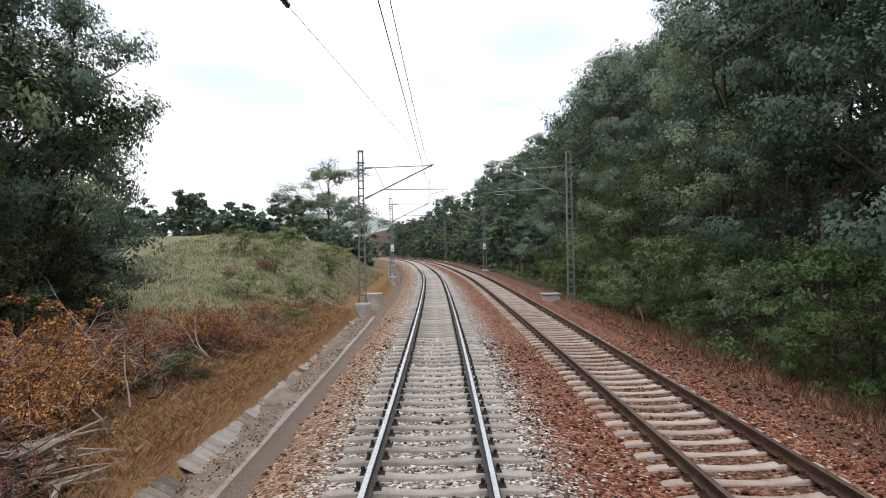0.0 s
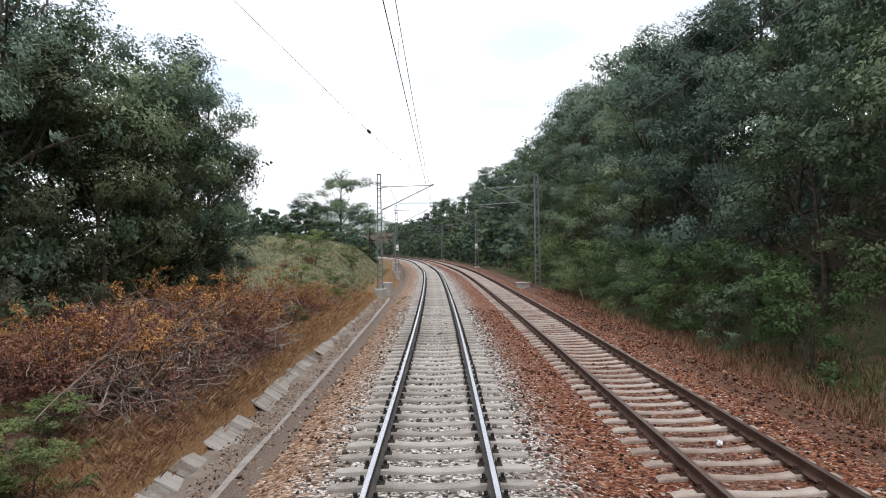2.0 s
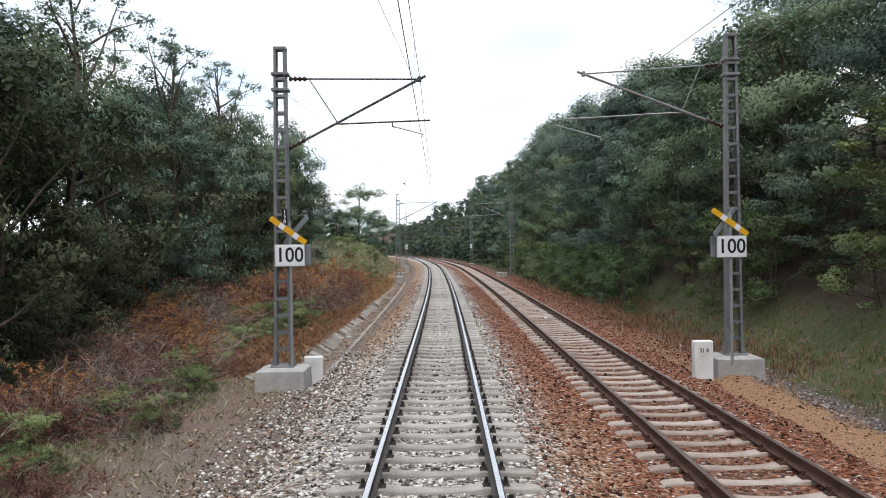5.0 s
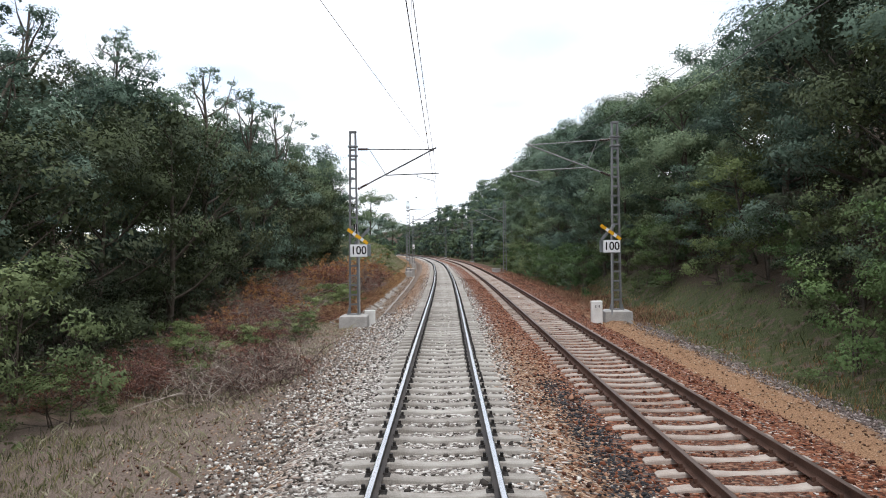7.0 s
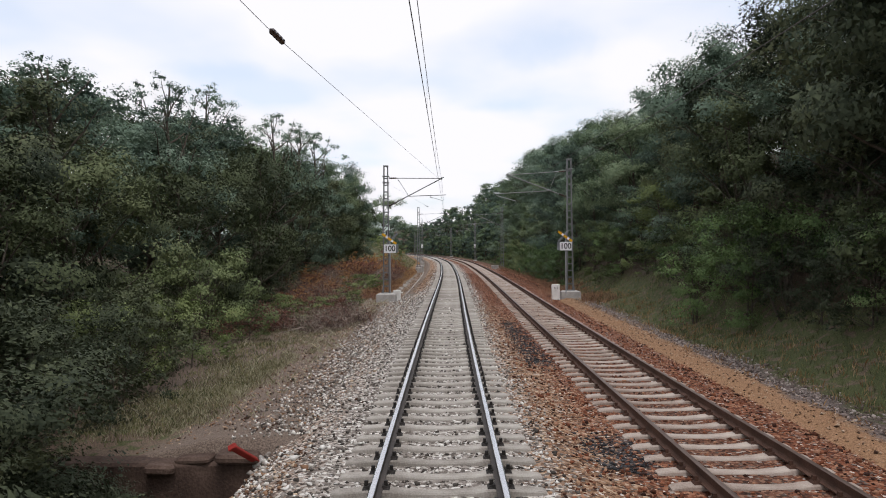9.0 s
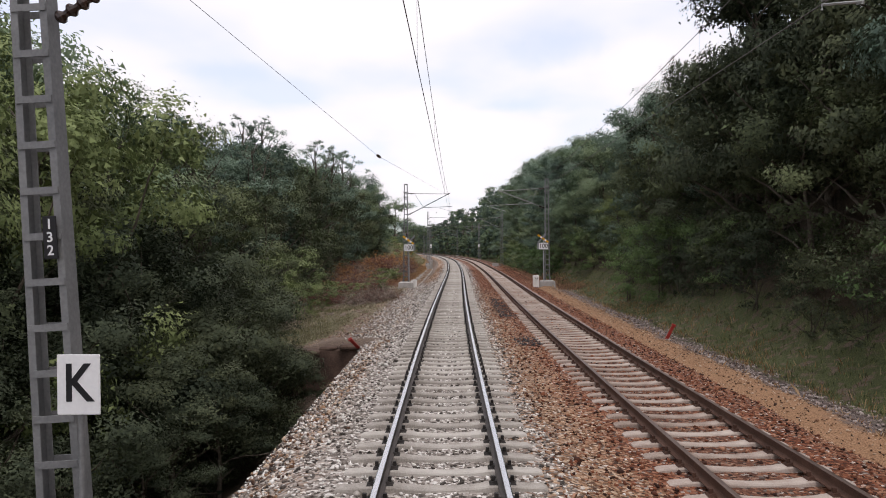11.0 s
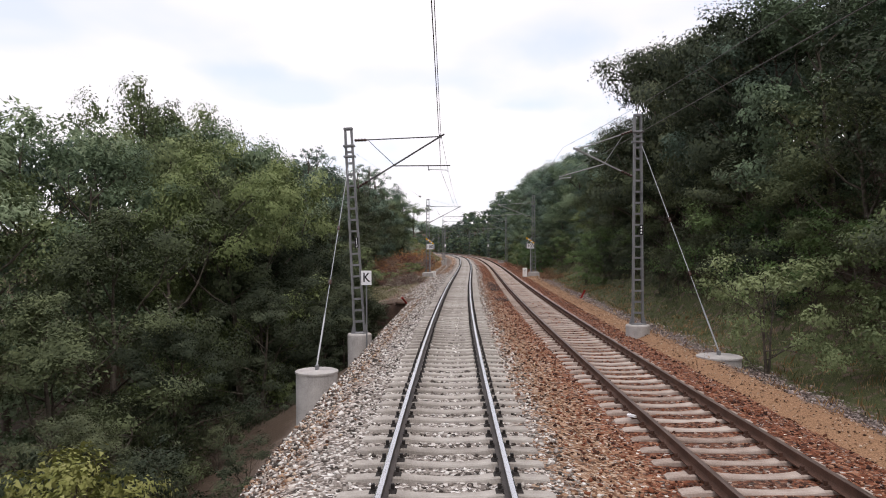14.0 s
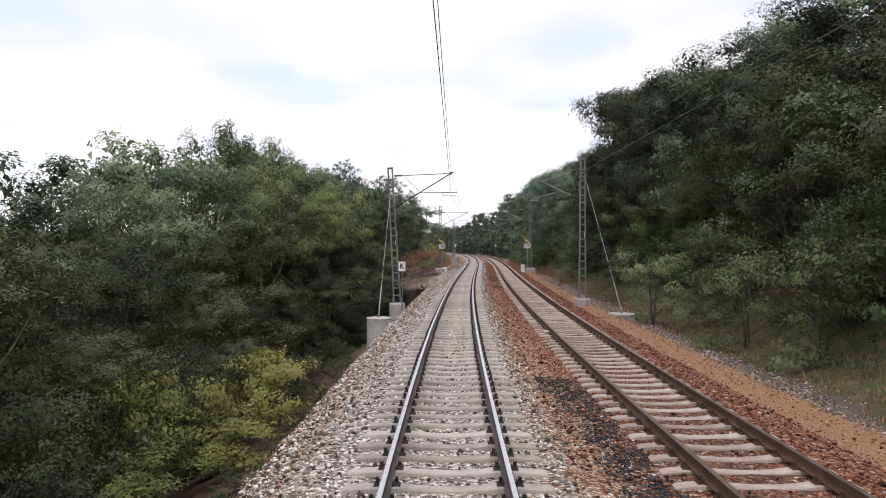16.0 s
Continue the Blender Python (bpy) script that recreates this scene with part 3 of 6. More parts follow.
def ground_height(s, lat):
    s, lat = np.broadcast_arrays(np.asarray(s, float), np.asarray(lat, float))
    u = -lat
    # near side, level stretch with drain, low bank and the long grassy mound
    drain = -0.62 * smooth(s, -15, -11) * smooth(u, 2.8, 3.0) * smooth(u, 4.15, 3.65) + -0.42 * smooth(u, 1.0, 2.3)
    bank = smooth(s, -16, 0) * np.interp(u, [3.3, 4.2, 6, 9, 13, 22, 60], [0, 0.16, 0.26, 0.55, 1.1, 2.0, 5])
    bank = bank + (1 - smooth(s, -16, 0)) * np.interp(u, [3.0, 5, 9, 14, 40], [0, -0.1, -0.35, -0.7, -2.2]) - 0.4 * smooth(s, -28, -37) * smooth(u, 3.6, 6.0)
    mound = (2.6 + 0.25 * lumps(s, lat, 6.0, 1.5)) * np.exp(-(((s - 55) / 25.0) ** 2) ** 2) * smooth(u, 4.3, 9.0) * (1 - 0.6 * smooth(u, 16, 30))
    level = drain + bank + mound
    # near side, embankment over the valley
    fall = np.interp(u, [2.0, 2.35, 2.72, 3.2, 4.4, 9.5, 14, 40, 90], [-0.36, -0.45, -0.62, -1.5, -2.6, -5.2, -5.8, -5.5, -3])
    left = level + (fall - level) * smooth(s, CULVERT + 0.25, CULVERT - 0.25)
    # far side: cess, shallow ditch, then the wooded slope
    right = np.interp(lat, [0, 6.0, 6.7, 7.25, 8.1, 9.6, 11.2, 14, 20, 30, 45, 90], [-0.75, -0.68, -0.38, -0.42, -0.88, -0.95, -0.4, 2.2, 6.4, 11.0, 14, 18])
    z = np.where(lat < 1.4, left, right)
    z = np.where(np.abs(lat - 2.0) < 3.0, np.minimum(z, -0.62), z)
    wild = smooth(u, 3.4, 6) + smooth(lat, 8.0, 11)
    z = z + wild * (0.16 * lumps(s, lat, 2.2) + 0.3 * lumps(s, lat, 7.0, 3.0)) + 0.02 * lumps(s, lat, 0.5, 1.0) * smooth(np.abs(lat - 2.0), 4.0, 6.0)
    # far country: flattens out, with low hills towards the horizon
    far = np.hypot(np.maximum(np.abs(lat) - 90, 0), np.maximum(np.abs(s - 60) - 330, 0))
    hill = 30 * smooth(far, 250, 900) * (0.55 + 0.45 * lumps(s, lat, 420.0, 2.0))
    return np.where(far > 0, z * (1 - smooth(far, 0, 300)) + hill, z)


def sheet(name, ss, ls, height, material):
    s, l = np.meshgrid(ss, ls, indexing="ij")
    x, y = place(s, l)
    v = np.stack([x, y, height(s, l)], -1).reshape(-1, 3)
    n, m = len(ss), len(ls)
    i = (np.arange(n - 1)[:, None] * m + np.arange(m - 1)).ravel()
    me = raw_mesh(name, v, np.stack([i, i + 1, i + m + 1, i + m], -1), material, np.stack([s, l], -1).reshape(-1, 2))
    me.polygons.foreach_set("use_smooth", [True] * len(me.polygons))
    return new(name, me)


def steps(*stretches):
    out = []
    for a, b, d in stretches:
        out.append(np.arange(a, b, d))
    return np.concatenate(out + [[stretches[-1][1]]])


ground = sheet("ground", steps((-1500, -300, 150), (-300, -126, 15), (-126, CULVERT - 0.6, 0.9), (CULVERT - 0.6, CULVERT + 0.6, 0.1), (CULVERT + 0.6, 70, 0.8), (70, 260, 3), (260, 500, 20), (500, 2600, 150)),
               steps((-2200, -400, 150), (-400, -90, 30), (-90, -24, 4), (-24, -12, 0.8), (-12, -1.9, 0.25), (-1.9, 6.0, 1.2), (6.0, 12, 0.25), (12, 24, 0.8), (24, 90, 4), (90, 400, 30), (400, 2200, 150)), ground_height, M_GROUND)
tagged(ground, "bare brown earth with dry litter, grass patches and leaf mould", "ground", kind="structure")

# crowned stone bed under both tracks
BED = [(-4.6, -2.9), (-3.45, -1.72), (-3.1, -1.22), (-2.74, -0.55), (-2.35, -0.41), (-1.85, -0.255), (-1.5, -0.248), (-1.2, -0.262), (0, -0.268), (1.2, -0.262), (1.5, -0.252), (1.9, -0.33), (2.35, -0.42), (GAP - 1.5, DROP - 0.245), (GAP - 1.1, DROP - 0.252), (GAP - 0.5, DROP - 0.246), (GAP, DROP - 0.252), (GAP + 0.5, DROP - 0.246), (GAP + 1.1, DROP - 0.252), (GAP + 1.5, DROP - 0.245), (GAP + 1.85, DROP - 0.28), (GAP + 2.75, -0.66), (GAP + 3.4, -0.95)]


def bed_height(s, lat):
    z = np.interp(lat, [b[0] for b in BED], [b[1] for b in BED])
    return z + 0.012 * lumps(s, lat, 0.33) + 0.02 * lumps(s, lat, 1.3, 5.0) * smooth(np.abs(lat), 1.3, 1.7)


bed = sheet("ballast_bed", steps((-126, 40, 0.5), (40, 260, 2)), steps((-4.6, GAP + 3.4, 0.16)), bed_height, M_BALLAST)
tagged(bed, "crushed stone ballast, grey near and rust-brown far", "ballast", kind="structure")


def scatter_stones(name, n, s0, s1, l0, l1, size, material, label, height=bed_height, keep=None, seed=1, category="ballast"):
    rng = np.random.default_rng(seed)
    s, l = rng.uniform(s0, s1, n), rng.uniform(l0, l1, n)
    if keep is not None:
        ok = keep(s, l, rng)
        s, l = s[ok], l[ok]
    n = len(s)
    x, y = place(s, l)
    r = size * rng.lognormal(0, 0.28, n)
    base = np.array([(1, 0, 0), (-1, 0, 0), (0, 1, 0), (0, -1, 0), (0, 0, 1), (0, 0, -1)], float)
    v = base[None] * r[:, None, None] * rng.uniform(0.6, 1.15, (n, 6, 3)) + rng.normal(0, 0.22, (n, 6, 3)) * r[:, None, None]
    a = rng.normal(0, 1, (n, 4))
    a /= np.linalg.norm(a, axis=1)[:, None]
    w, i, j, k = a.T
    rot = np.stack([np.stack([1 - 2 * (j * j + k * k), 2 * (i * j - k * w), 2 * (i * k + j * w)], -1), np.stack([2 * (i * j + k * w), 1 - 2 * (i * i + k * k), 2 * (j * k - i * w)], -1), np.stack([2 * (i * k - j * w), 2 * (j * k + i * w), 1 - 2 * (i * i + j * j)], -1)], -2)
    v = np.einsum("nij,nkj->nki", rot, v)
    v[:, :, 2] *= 0.75
    v += np.stack([x, y, height(s, l) + r * 0.22], -1)[:, None]
    tri = np.array([(0, 2, 4), (2, 1, 4), (1, 3, 4), (3, 0, 4), (2, 0, 5), (1, 2, 5), (3, 1, 5), (0, 3, 5)])
    f = (np.arange(n)[:, None, None] * 6 + tri).reshape(-1, 3)
    return tagged(new(name, raw_mesh(name, v.reshape(-1, 3), f, material)), label, category, kind="stuff")


def off_rails(s, l, rng):
    g = np.minimum(np.abs(np.abs(l) - 0.75), np.abs(np.abs(l - GAP) - 0.75))
    ph = np.abs((s + 300) / 0.6 % 1 - 0.5)  # sleepers lie at the whole numbers
    on = (np.abs(l) < 1.35) | (np.abs(l - GAP) < 1.3)
    return (g > 0.11) & (~on | (ph < 0.26))


def grey_side(s, l, rng):
    j = l + rng.normal(0, 0.22, len(l))
    return off_rails(s, l, rng) & (j < 1.6) & ~((j < -1.5) & (s + rng.normal(0, 4, len(s)) > -11)) & ~((j < -1.9) & (rng.random(len(s)) < 0.5))


def tan_side(s, l, rng):
    j = l + rng.normal(0, 0.22, len(l))
    return ((j < -1.5) & (s + rng.normal(0, 4, len(s)) > -11)) | ((j < -1.8) & (rng.random(len(s)) < 0.4)) | ((l > 1.5) & (j < 2.3) & (s < -16) & (rng.random(len(s)) < 0.6)) | ((j > GAP + 2.2) & (s < -6))


def rust_side(s, l, rng):
    return off_rails(s, l, rng) & (l + rng.normal(0, 0.25, len(l)) > 1.7) & ((np.abs(l - GAP) > 0.65) | (rng.random(len(l)) < 0.4))


scatter_stones("loose_ballast", 60000, -94, 22, -2.9, 1.9, 0.031, M_STONE_GREY, "loose pale grey crushed stones on the track bed", keep=grey_side, seed=11)
scatter_stones("loose_ballast", 40000, -94, 30, -3.2, 7.1, 0.03, M_STONE_TAN, "loose tan crushed stones on the bed shoulders", keep=tan_side, seed=12)
scatter_stones("loose_ballast", 46000, -94, 22, 1.3, 7.0, 0.031, M_STONE_RUST, "loose rust-brown crushed stones round the far track", keep=rust_side, seed=13)
scatter_stones("stony_strip", 14000, -92, -2, 7.1, 8.9, 0.033, M_STONE_DARK, "dark brownish gravel in the shallow ditch", height=ground_height, seed=20, category="stones")
scatter_stones("stony_strip", 9000, -92, -2, 7.2, 9.4, 0.036, M_STONE_PINK, "scattered pale stones in the shallow ditch", height=ground_height, seed=14, category="stones")
scatter_stones("stony_strip", 15000, -42, 8, -6.2, -2.3, 0.024, M_STONE_TAN, "small pale stones on trodden grit", height=lambda s, l: np.maximum(ground_height(s, l), bed_height(s, l)), keep=lambda s, l, r: ((s < -11 + r.normal(0, 2, len(s))) & (r.random(len(s)) < np.clip(1.35 - (-l - 2.3) / 2.6, 0.05, 1))) | ((l > -2.75) & (r.random(len(s)) < 0.5)), seed=15, category="stones")


scatter_stones("stony_strip", 13000, -42.4, -9, -3.7, -2.2, 0.028, M_STONE_GREY, "pale ballast stones strewn over trodden grit", height=lambda s, l: np.maximum(ground_height(s, l), bed_height(s, l)), keep=lambda s, l, r: r.random(len(s)) < np.clip((3.75 + l) / 1.1, 0, 1), seed=35, category="stones")
scatter_stones("stony_strip", 9000, -92, -5, 6.3, 7.4, 0.02, M_STONE_TAN, "small tan stones trodden into the sandy cess", height=ground_height, seed=16, category="stones")
scatter_stones("loose_ballast", 24000, -94, -43.2, -4.7, -2.2, 0.031, M_STONE_GREY, "pale crushed stones on the embankment shoulder", height=lambda s, l: np.maximum(ground_height(s, l), bed_height(s, l)), seed=17)
scatter_stones("loose_ballast", 12000, -94, -43.2, -4.7, -2.0, 0.03, M_STONE_TAN, "tan crushed stones on the embankment shoulder", height=lambda s, l: np.maximum(ground_height(s, l), bed_height(s, l)), seed=18)


scatter_stones("loose_ballast", 11000, -12, 34, 6.4, 7.9, 0.031, M_STONE_RUST, "rust-brown stones spilled down the bed shoulder", height=lambda s, l: np.maximum(ground_height(s, l), bed_height(s, l)), keep=lambda s, l, r: r.random(len(s)) < np.clip((7.9 - l) / 0.9, 0, 1), seed=19)


def slag_here(s, l, rng):
    j, k = l + rng.normal(0, 0.12, len(l)), s + rng.normal(0, 0.4, len(s))
    ok = np.zeros(len(s), bool)
    for s0, s1, l0, l1 in SLAG:
        ok |= (k > s0) & (k < s1) & (j > l0) & (j < l1)
    return ok & (lumps(s, l, 0.5, 2.0) + rng.normal(0, 0.5, len(s)) > -0.2)


scatter_stones("slag_spill", 52000, -90, -25, 1.9, 3.1, 0.026, M_COAL, "black slag spilled over rust-brown ballast", keep=slag_here, seed=31, category="slag")

# ---------------------------------------------------------------- drain beside the old stretch
drain = thing("drain_channel", Matrix(), "open drain lined with tilted concrete slabs, silted up", "drain", kind="structure")
ss = np.arange(-13, 34.1, 0.35)


def strip(rows, wob=0.02):
    g, n = Geo(), len(rows)
    for s in ss:
        for l, z in rows:
            x, y = place(s, l + wob * math.sin(s * 1.3 + 2 * z))
            g.v.append((float(x), float(y), z + wob * math.sin(s * 0.7 + l) + wob * 1.2 * float(lumps(np.array(s), np.array(l), 0.8, 1.0))))
    for i in range(len(ss) - 1):
        for k in range(n - 1):
            a = i * n + k
            g.f.append((a, a + 1, a + n + 1, a + n))
    return g


part("silted_floor", strip([(-3.9, -0.70), (-3.72, -0.705), (-3.5, -0.735), (-3.3, -0.74), (-3.12, -0.715), (-3.04, -0.70)], 0.035), M_SILT, drain, "brown silt on the channel floor")
part("kerb", strip([(-3.13, -0.84), (-3.125, -0.70), (-3.10, -0.675), (-2.98, -0.665), (-2.95, -0.68), (-2.94, -0.84)], 0.014), M_SLAB, drain, "low worn concrete kerb")
scatter_stones("stony_strip", 9000, -14, 34, -3.85, -2.75, 0.017, M_STONE_TAN, "small stones and grit washed into the drain", height=lambda s, l: -0.70 + 0 * s, seed=33, category="stones")
rng = random.Random(5)
slab_meshes = []
for k in range(4):
    g = Geo().box((0, 0, 0), (0.66, 0.49, 0.05), 0.018)
    skew = rng.uniform(0.03, 0.14)
    g.v = [(x + rng.uniform(-0.025, 0.025), y + skew * x + rng.uniform(-0.022, 0.022), z + rng.uniform(-0.008, 0.008)) for x, y, z in g.v]
    slab_meshes.append(g.mesh("slab", M_SLAB))
s = -13.0
while s < 33:
    if rng.random() > 0.06:
        bend = float(smooth(-s, 8.0, 13.0))
        wide = 0.14 * float(smooth(s, 8.0, 20.0))
        l = -3.86 - wide - 0.5 * bend + rng.uniform(-0.02, 0.02)
        z = -0.60 + 0.1 * bend + rng.uniform(-0.02, 0.012)
        m = spot(s, l, z, rng.uniform(-0.03, 0.03) - 0.10 * bend) @ Matrix.Rotation(radians(31 - 8 * bend + rng.uniform(-4, 4)), 4, "Y") @ Matrix.Rotation(radians(rng.uniform(-2, 2)), 4, "X")
        part("slab", slab_meshes[rng.randrange(4)], None, drain, m=m)
    s += 0.5

# ---------------------------------------------------------------- culvert end
culvert = thing("culvert_wall", spot(CULVERT, -2.9, 0, 0), "dark concrete culvert head wall above the drop", "culvert", kind="structure")
part("head_wall", Geo().box((-2.3, 0.15, -2.86), (4.6, 0.5, 4.2), 0.05), M_CULVERT, culvert)
for x, y, z, w, d, h, yaw, roll in ((-0.42, 0.0, -0.68, 0.70, 0.50, 0.15, 0.10, 0.05), (-1.15, 0.10, -0.74, 0.62, 0.42, 0.13, -0.16, -0.07), (-1.70, 0.02, -0.84, 0.46, 0.55, 0.16, 0.22, 0.10), (-2.35, 0.14, -0.92, 0.66, 0.40, 0.14, -0.10, -0.12)):
    part("coping_stone", Geo().box((0, 0, 0), (w, d, h), 0.045), M_CULVERT, culvert, m=Matrix.Translation((x, y, z)) @ Matrix.Rotation(yaw, 4, "Z") @ Matrix.Rotation(roll, 4, "Y"))
part("wing_wall", Geo().box((0.05, -2.2, -2.9), (0.3, 4.2, 3.4), 0.04), M_CULVERT, culvert)


def red_marker(s, lat, z, lean, lean2):
    t = thing("marker_post", spot(s, lat, z) @ Matrix.Rotation(lean, 4, "Y") @ Matrix.Rotation(lean2, 4, "X"), "leaning faded red steel marker post at the culvert", "post", "culvert posts")
    part("post", Geo().box((0, 0, 0.36), (0.10, 0.06, 0.78), 0.01), M_RED, t)
    part("cap", Geo().box((0, 0, 0.77), (0.13, 0.09, 0.06), 0.01), M_RED, t)
    part("foot", Geo().box((0, 0, 0.0), (0.2, 0.16, 0.1), 0.02), M_CONCRETE, t)


red_marker(CULVERT - 0.1, -2.98, -0.75, -0.5, 0.9)
red_marker(-43.2, 7.05, -0.62, 0.42, 0.15)

# ---------------------------------------------------------------- masts and wires


def arm_tube(parent, name, a, b, r, mat, label=""):
    part(name, Geo().tube([a, Vector(a).lerp(Vector(b), 0.5), b], r, 8), mat, parent, label, smooth=False)


def insulator(parent, a, b, name="insulator"):
    a, b = Vector(a), Vector(b)
    pts, rad = [], []
    for i in range(17):
        pts.append(a.lerp(b, i / 16))
        rad.append(0.058 if i % 4 in (1, 2) and 0 < i < 16 else 0.03)
    part(name, Geo().tube(pts, rad, 10), M_INSULATOR, parent, "ribbed brown insulator")


def mast(s, lat, z0, side, height, lean, base, arm, number="", pale=False, gap=0.33):
    """A battened two-channel mast with its cantilever. side: 1 when the arm reaches to the right. lean: the top's shift to the right.
    arm: heights at the mast of top tube and diagonal, reach and height of their meeting, registration tube inner and outer reach and height."""
    steel = M_STEEL
    t = thing("catenary_mast", spot(s, lat, z0, tilt=math.atan2(lean, height)), "grey battened steel catenary mast with cantilever on concrete footing", "catenary mast", "masts along the line")
    low, half = gap / 2 + 0.035, gap / 2 - 0.03
    at = lambda zz: low + (half - low) * zz / height
    for sx in (-1, 1):
        g = Geo()
        for zz in (0.02, height):
            w = at(zz)
            g.v += [(sx * x, y, zz) for x, y in ((w, -0.09), (w - 0.062, -0.09), (w - 0.062, -0.078), (w - 0.012, -0.078), (w - 0.012, 0.078), (w - 0.062, 0.078), (w - 0.062, 0.09), (w, 0.09))]
        g.f = [(i, (i + 1) % 8, 8 + (i + 1) % 8, 8 + i) for i in range(8)] + [tuple(range(7, -1, -1)), tuple(range(8, 16))]
        part("channel", g, steel, t)
    z = 0.40
    while z < height - 0.55:
        for sy in (-1, 1):
            part("batten", Geo().box((0, sy * 0.096, z), (2 * at(z) - 0.016, 0.012, 0.06)), steel, t)
        z += 0.385
    part("mast_cap", Geo().box((0, 0, height - 0.04), (2 * half + 0.02, 0.21, 0.08), 0.01), steel, t)
    for zz in (height - 0.62, height - 0.98):
        part("clamp_band", Geo().box((0, 0, zz), (2 * half + 0.12, 0.25, 0.07), 0.012), steel, t)
    part("base_plate", Geo().box((0, 0, 0.015), (gap + 0.2, 0.42, 0.03), 0.005), M_STEEL, t)
    for sx in (-1, 1):
        part("gusset", Geo().prism([(sx * low, 0.03), (sx * (low + 0.08), 0.03), (sx * low, 0.34)][::sx], -0.07, 0.07), M_STEEL, t)
    # footing
    up = Matrix.Rotation(-math.atan2(lean, height), 4, "Y")
    if base == "block":
        g = Geo()
        g.v = [(-0.56, -0.45, -0.62), (0.56, -0.45, -0.62), (0.56, 0.45, -0.62), (-0.56, 0.45, -0.62), (-0.54, -0.43, -0.06), (0.54, -0.43, -0.06), (0.54, 0.43, -0.06), (-0.54, 0.43, -0.06), (-0.40, -0.30, 0), (0.40, -0.30, 0), (0.40, 0.30, 0), (-0.40, 0.30, 0)]
        g.f = [(3, 2, 1, 0), (8, 9, 10, 11)] + [(r * 4 + i, r * 4 + (i + 1) % 4, r * 4 + 4 + (i + 1) % 4, r * 4 + 4 + i) for r in (0, 1) for i in range(4)]
        part("footing", g, M_CONCRETE, t, "square concrete footing with sloped top", m=up)
    else:
        part("footing", Geo().lathe([(0.40, -1.6), (0.41, -0.05), (0.385, -0.012), (0.33, 0.0)], 28), M_CONCRETE, t, "round concrete drum footing", m=up)
    # cantilever
    tube = M_TUBE_PALE if pale else M_TUBE
    zt, zd, reach, ze, r0, r1, zr, zr1, steady = arm
    e, x0 = side, side * half
    A, B, E = Vector((x0, 0, zt)), Vector((x0, 0, zd)), Vector((e * reach, 0, ze))
    insulator(t, A + (E - A).normalized() * 0.06, A + (E - A).normalized() * 0.48)
    insulator(t, B + (E - B).normalized() * 0.06, B + (E - B).normalized() * 0.50)
    arm_tube(t, "top_tube", A + (E - A).normalized() * 0.44, E, 0.021, tube)
    arm_tube(t, "diagonal_tube", B + (E - B).normalized() * 0.46, E + (E - B).normalized() * 0.16, 0.030, tube)
    J = B + (E - B) * ((r0 - half) / (reach - half))
    J.z = B.z + (E.z - B.z) * ((r0 - half) / (reach - half))
    arm_tube(t, "brace_rod", A + (E - A) * 0.17, J, 0.012, tube)
    arm_tube(t, "registration_tube", J + Vector((0, 0, -0.03)), (e * r1, 0, zr1), 0.021, tube)
    inner, outer, zs = steady
    zb = zr + (zr1 - zr) * (inner - r0) / max(r1 - r0, 0.1)
    part("drop_bracket", Geo().tube([(e * inner, 0, zb), (e * inner, 0, zb - 0.13), (e * (inner + (0.06 if outer > inner else -0.06)), 0, zb - 0.13)], 0.014, 6), tube, t)
    mid = (inner + outer) / 2
    part("steady_arm", Geo().tube([(e * inner, 0.0, zb - 0.11), (e * mid, 0.01, (zb - 0.11 + zs) / 2 + 0.03), (e * outer, 0.0, zs + 0.05), (e * outer, 0.0, zs)], 0.014, 6), M_STEEL_PALE, t)
    part("clamp", Geo().box(E, (0.09, 0.08, 0.12), 0.01), tube, t)
    if number:
        pl = part("number_plate", Geo().box((half - 0.045, -0.135, number[1]), (0.115, 0.012, 0.36), 0.003), M_BLACK, t, "black mast number plate with white figures")
        if number[0] == "bars":
            for k in (-0.1, 0, 0.1):
                part("figure_bar", Geo().box((half - 0.045, -0.143, number[1] + k), (0.05, 0.004, 0.06)), M_WHITE, pl)
        else:
            for k, ch in enumerate(number[0]):
                letters("figure", ch, 0.085, M_WHITE, pl, Matrix.Translation((half - 0.045, -0.1425, number[1] + 0.11 - 0.11 * k)))
    return t




def arm(z0, top, low, reach, end, r0, r1, zr, zr1, steady):
    """Heights from rail level, made local to a mast whose foot lies at z0."""
    return (top - z0, low - z0, reach, end - z0, r0, r1, zr - z0, zr1 - z0, (steady[0], steady[1], steady[2] - z0))


mast(35.3, -3.7, -0.1, 1, 7.7, 0.06, "drum", arm(-0.1, 6.71, 5.14, 3.57, 6.80, 1.2, 4.4, 5.54, 5.60, (4.15, 3.55, 5.33)))
mast(36.7, 7.15, -0.4, -1, 7.95, 0.0, "drum", arm(-0.4, 6.75, 5.15, 3.3, 6.60, 1.2, 4.2, 5.50, 5.45, (3.9, 2.9, 5.2)), pale=True)
mast(-14.1, -3.56, 0.02, 1, 7.3, 0.04, "block", arm(0.02, 6.60, 4.98, 3.18, 6.56, 1.3, 3.42, 5.58, 5.62, (2.55, 3.25, 5.25)), ("130", 3.42))
mast(-13.4, 7.05, 0.02, -1, 7.65, 0.0, "block", arm(0.02, 6.95, 5.45, 3.5, 6.77, 1.15, 4.3, 5.73, 5.68, (4.2, 3.1, 5.2)), pale=True)
mast(-60.2, -3.16, -0.25, 1, 7.0, -0.36, "drum", arm(-0.25, 6.31, 4.66, 3.12, 6.27, 1.5, 3.4, 5.31, 5.27, (2.65, 3.3, 5.07)), ("132", 3.08))
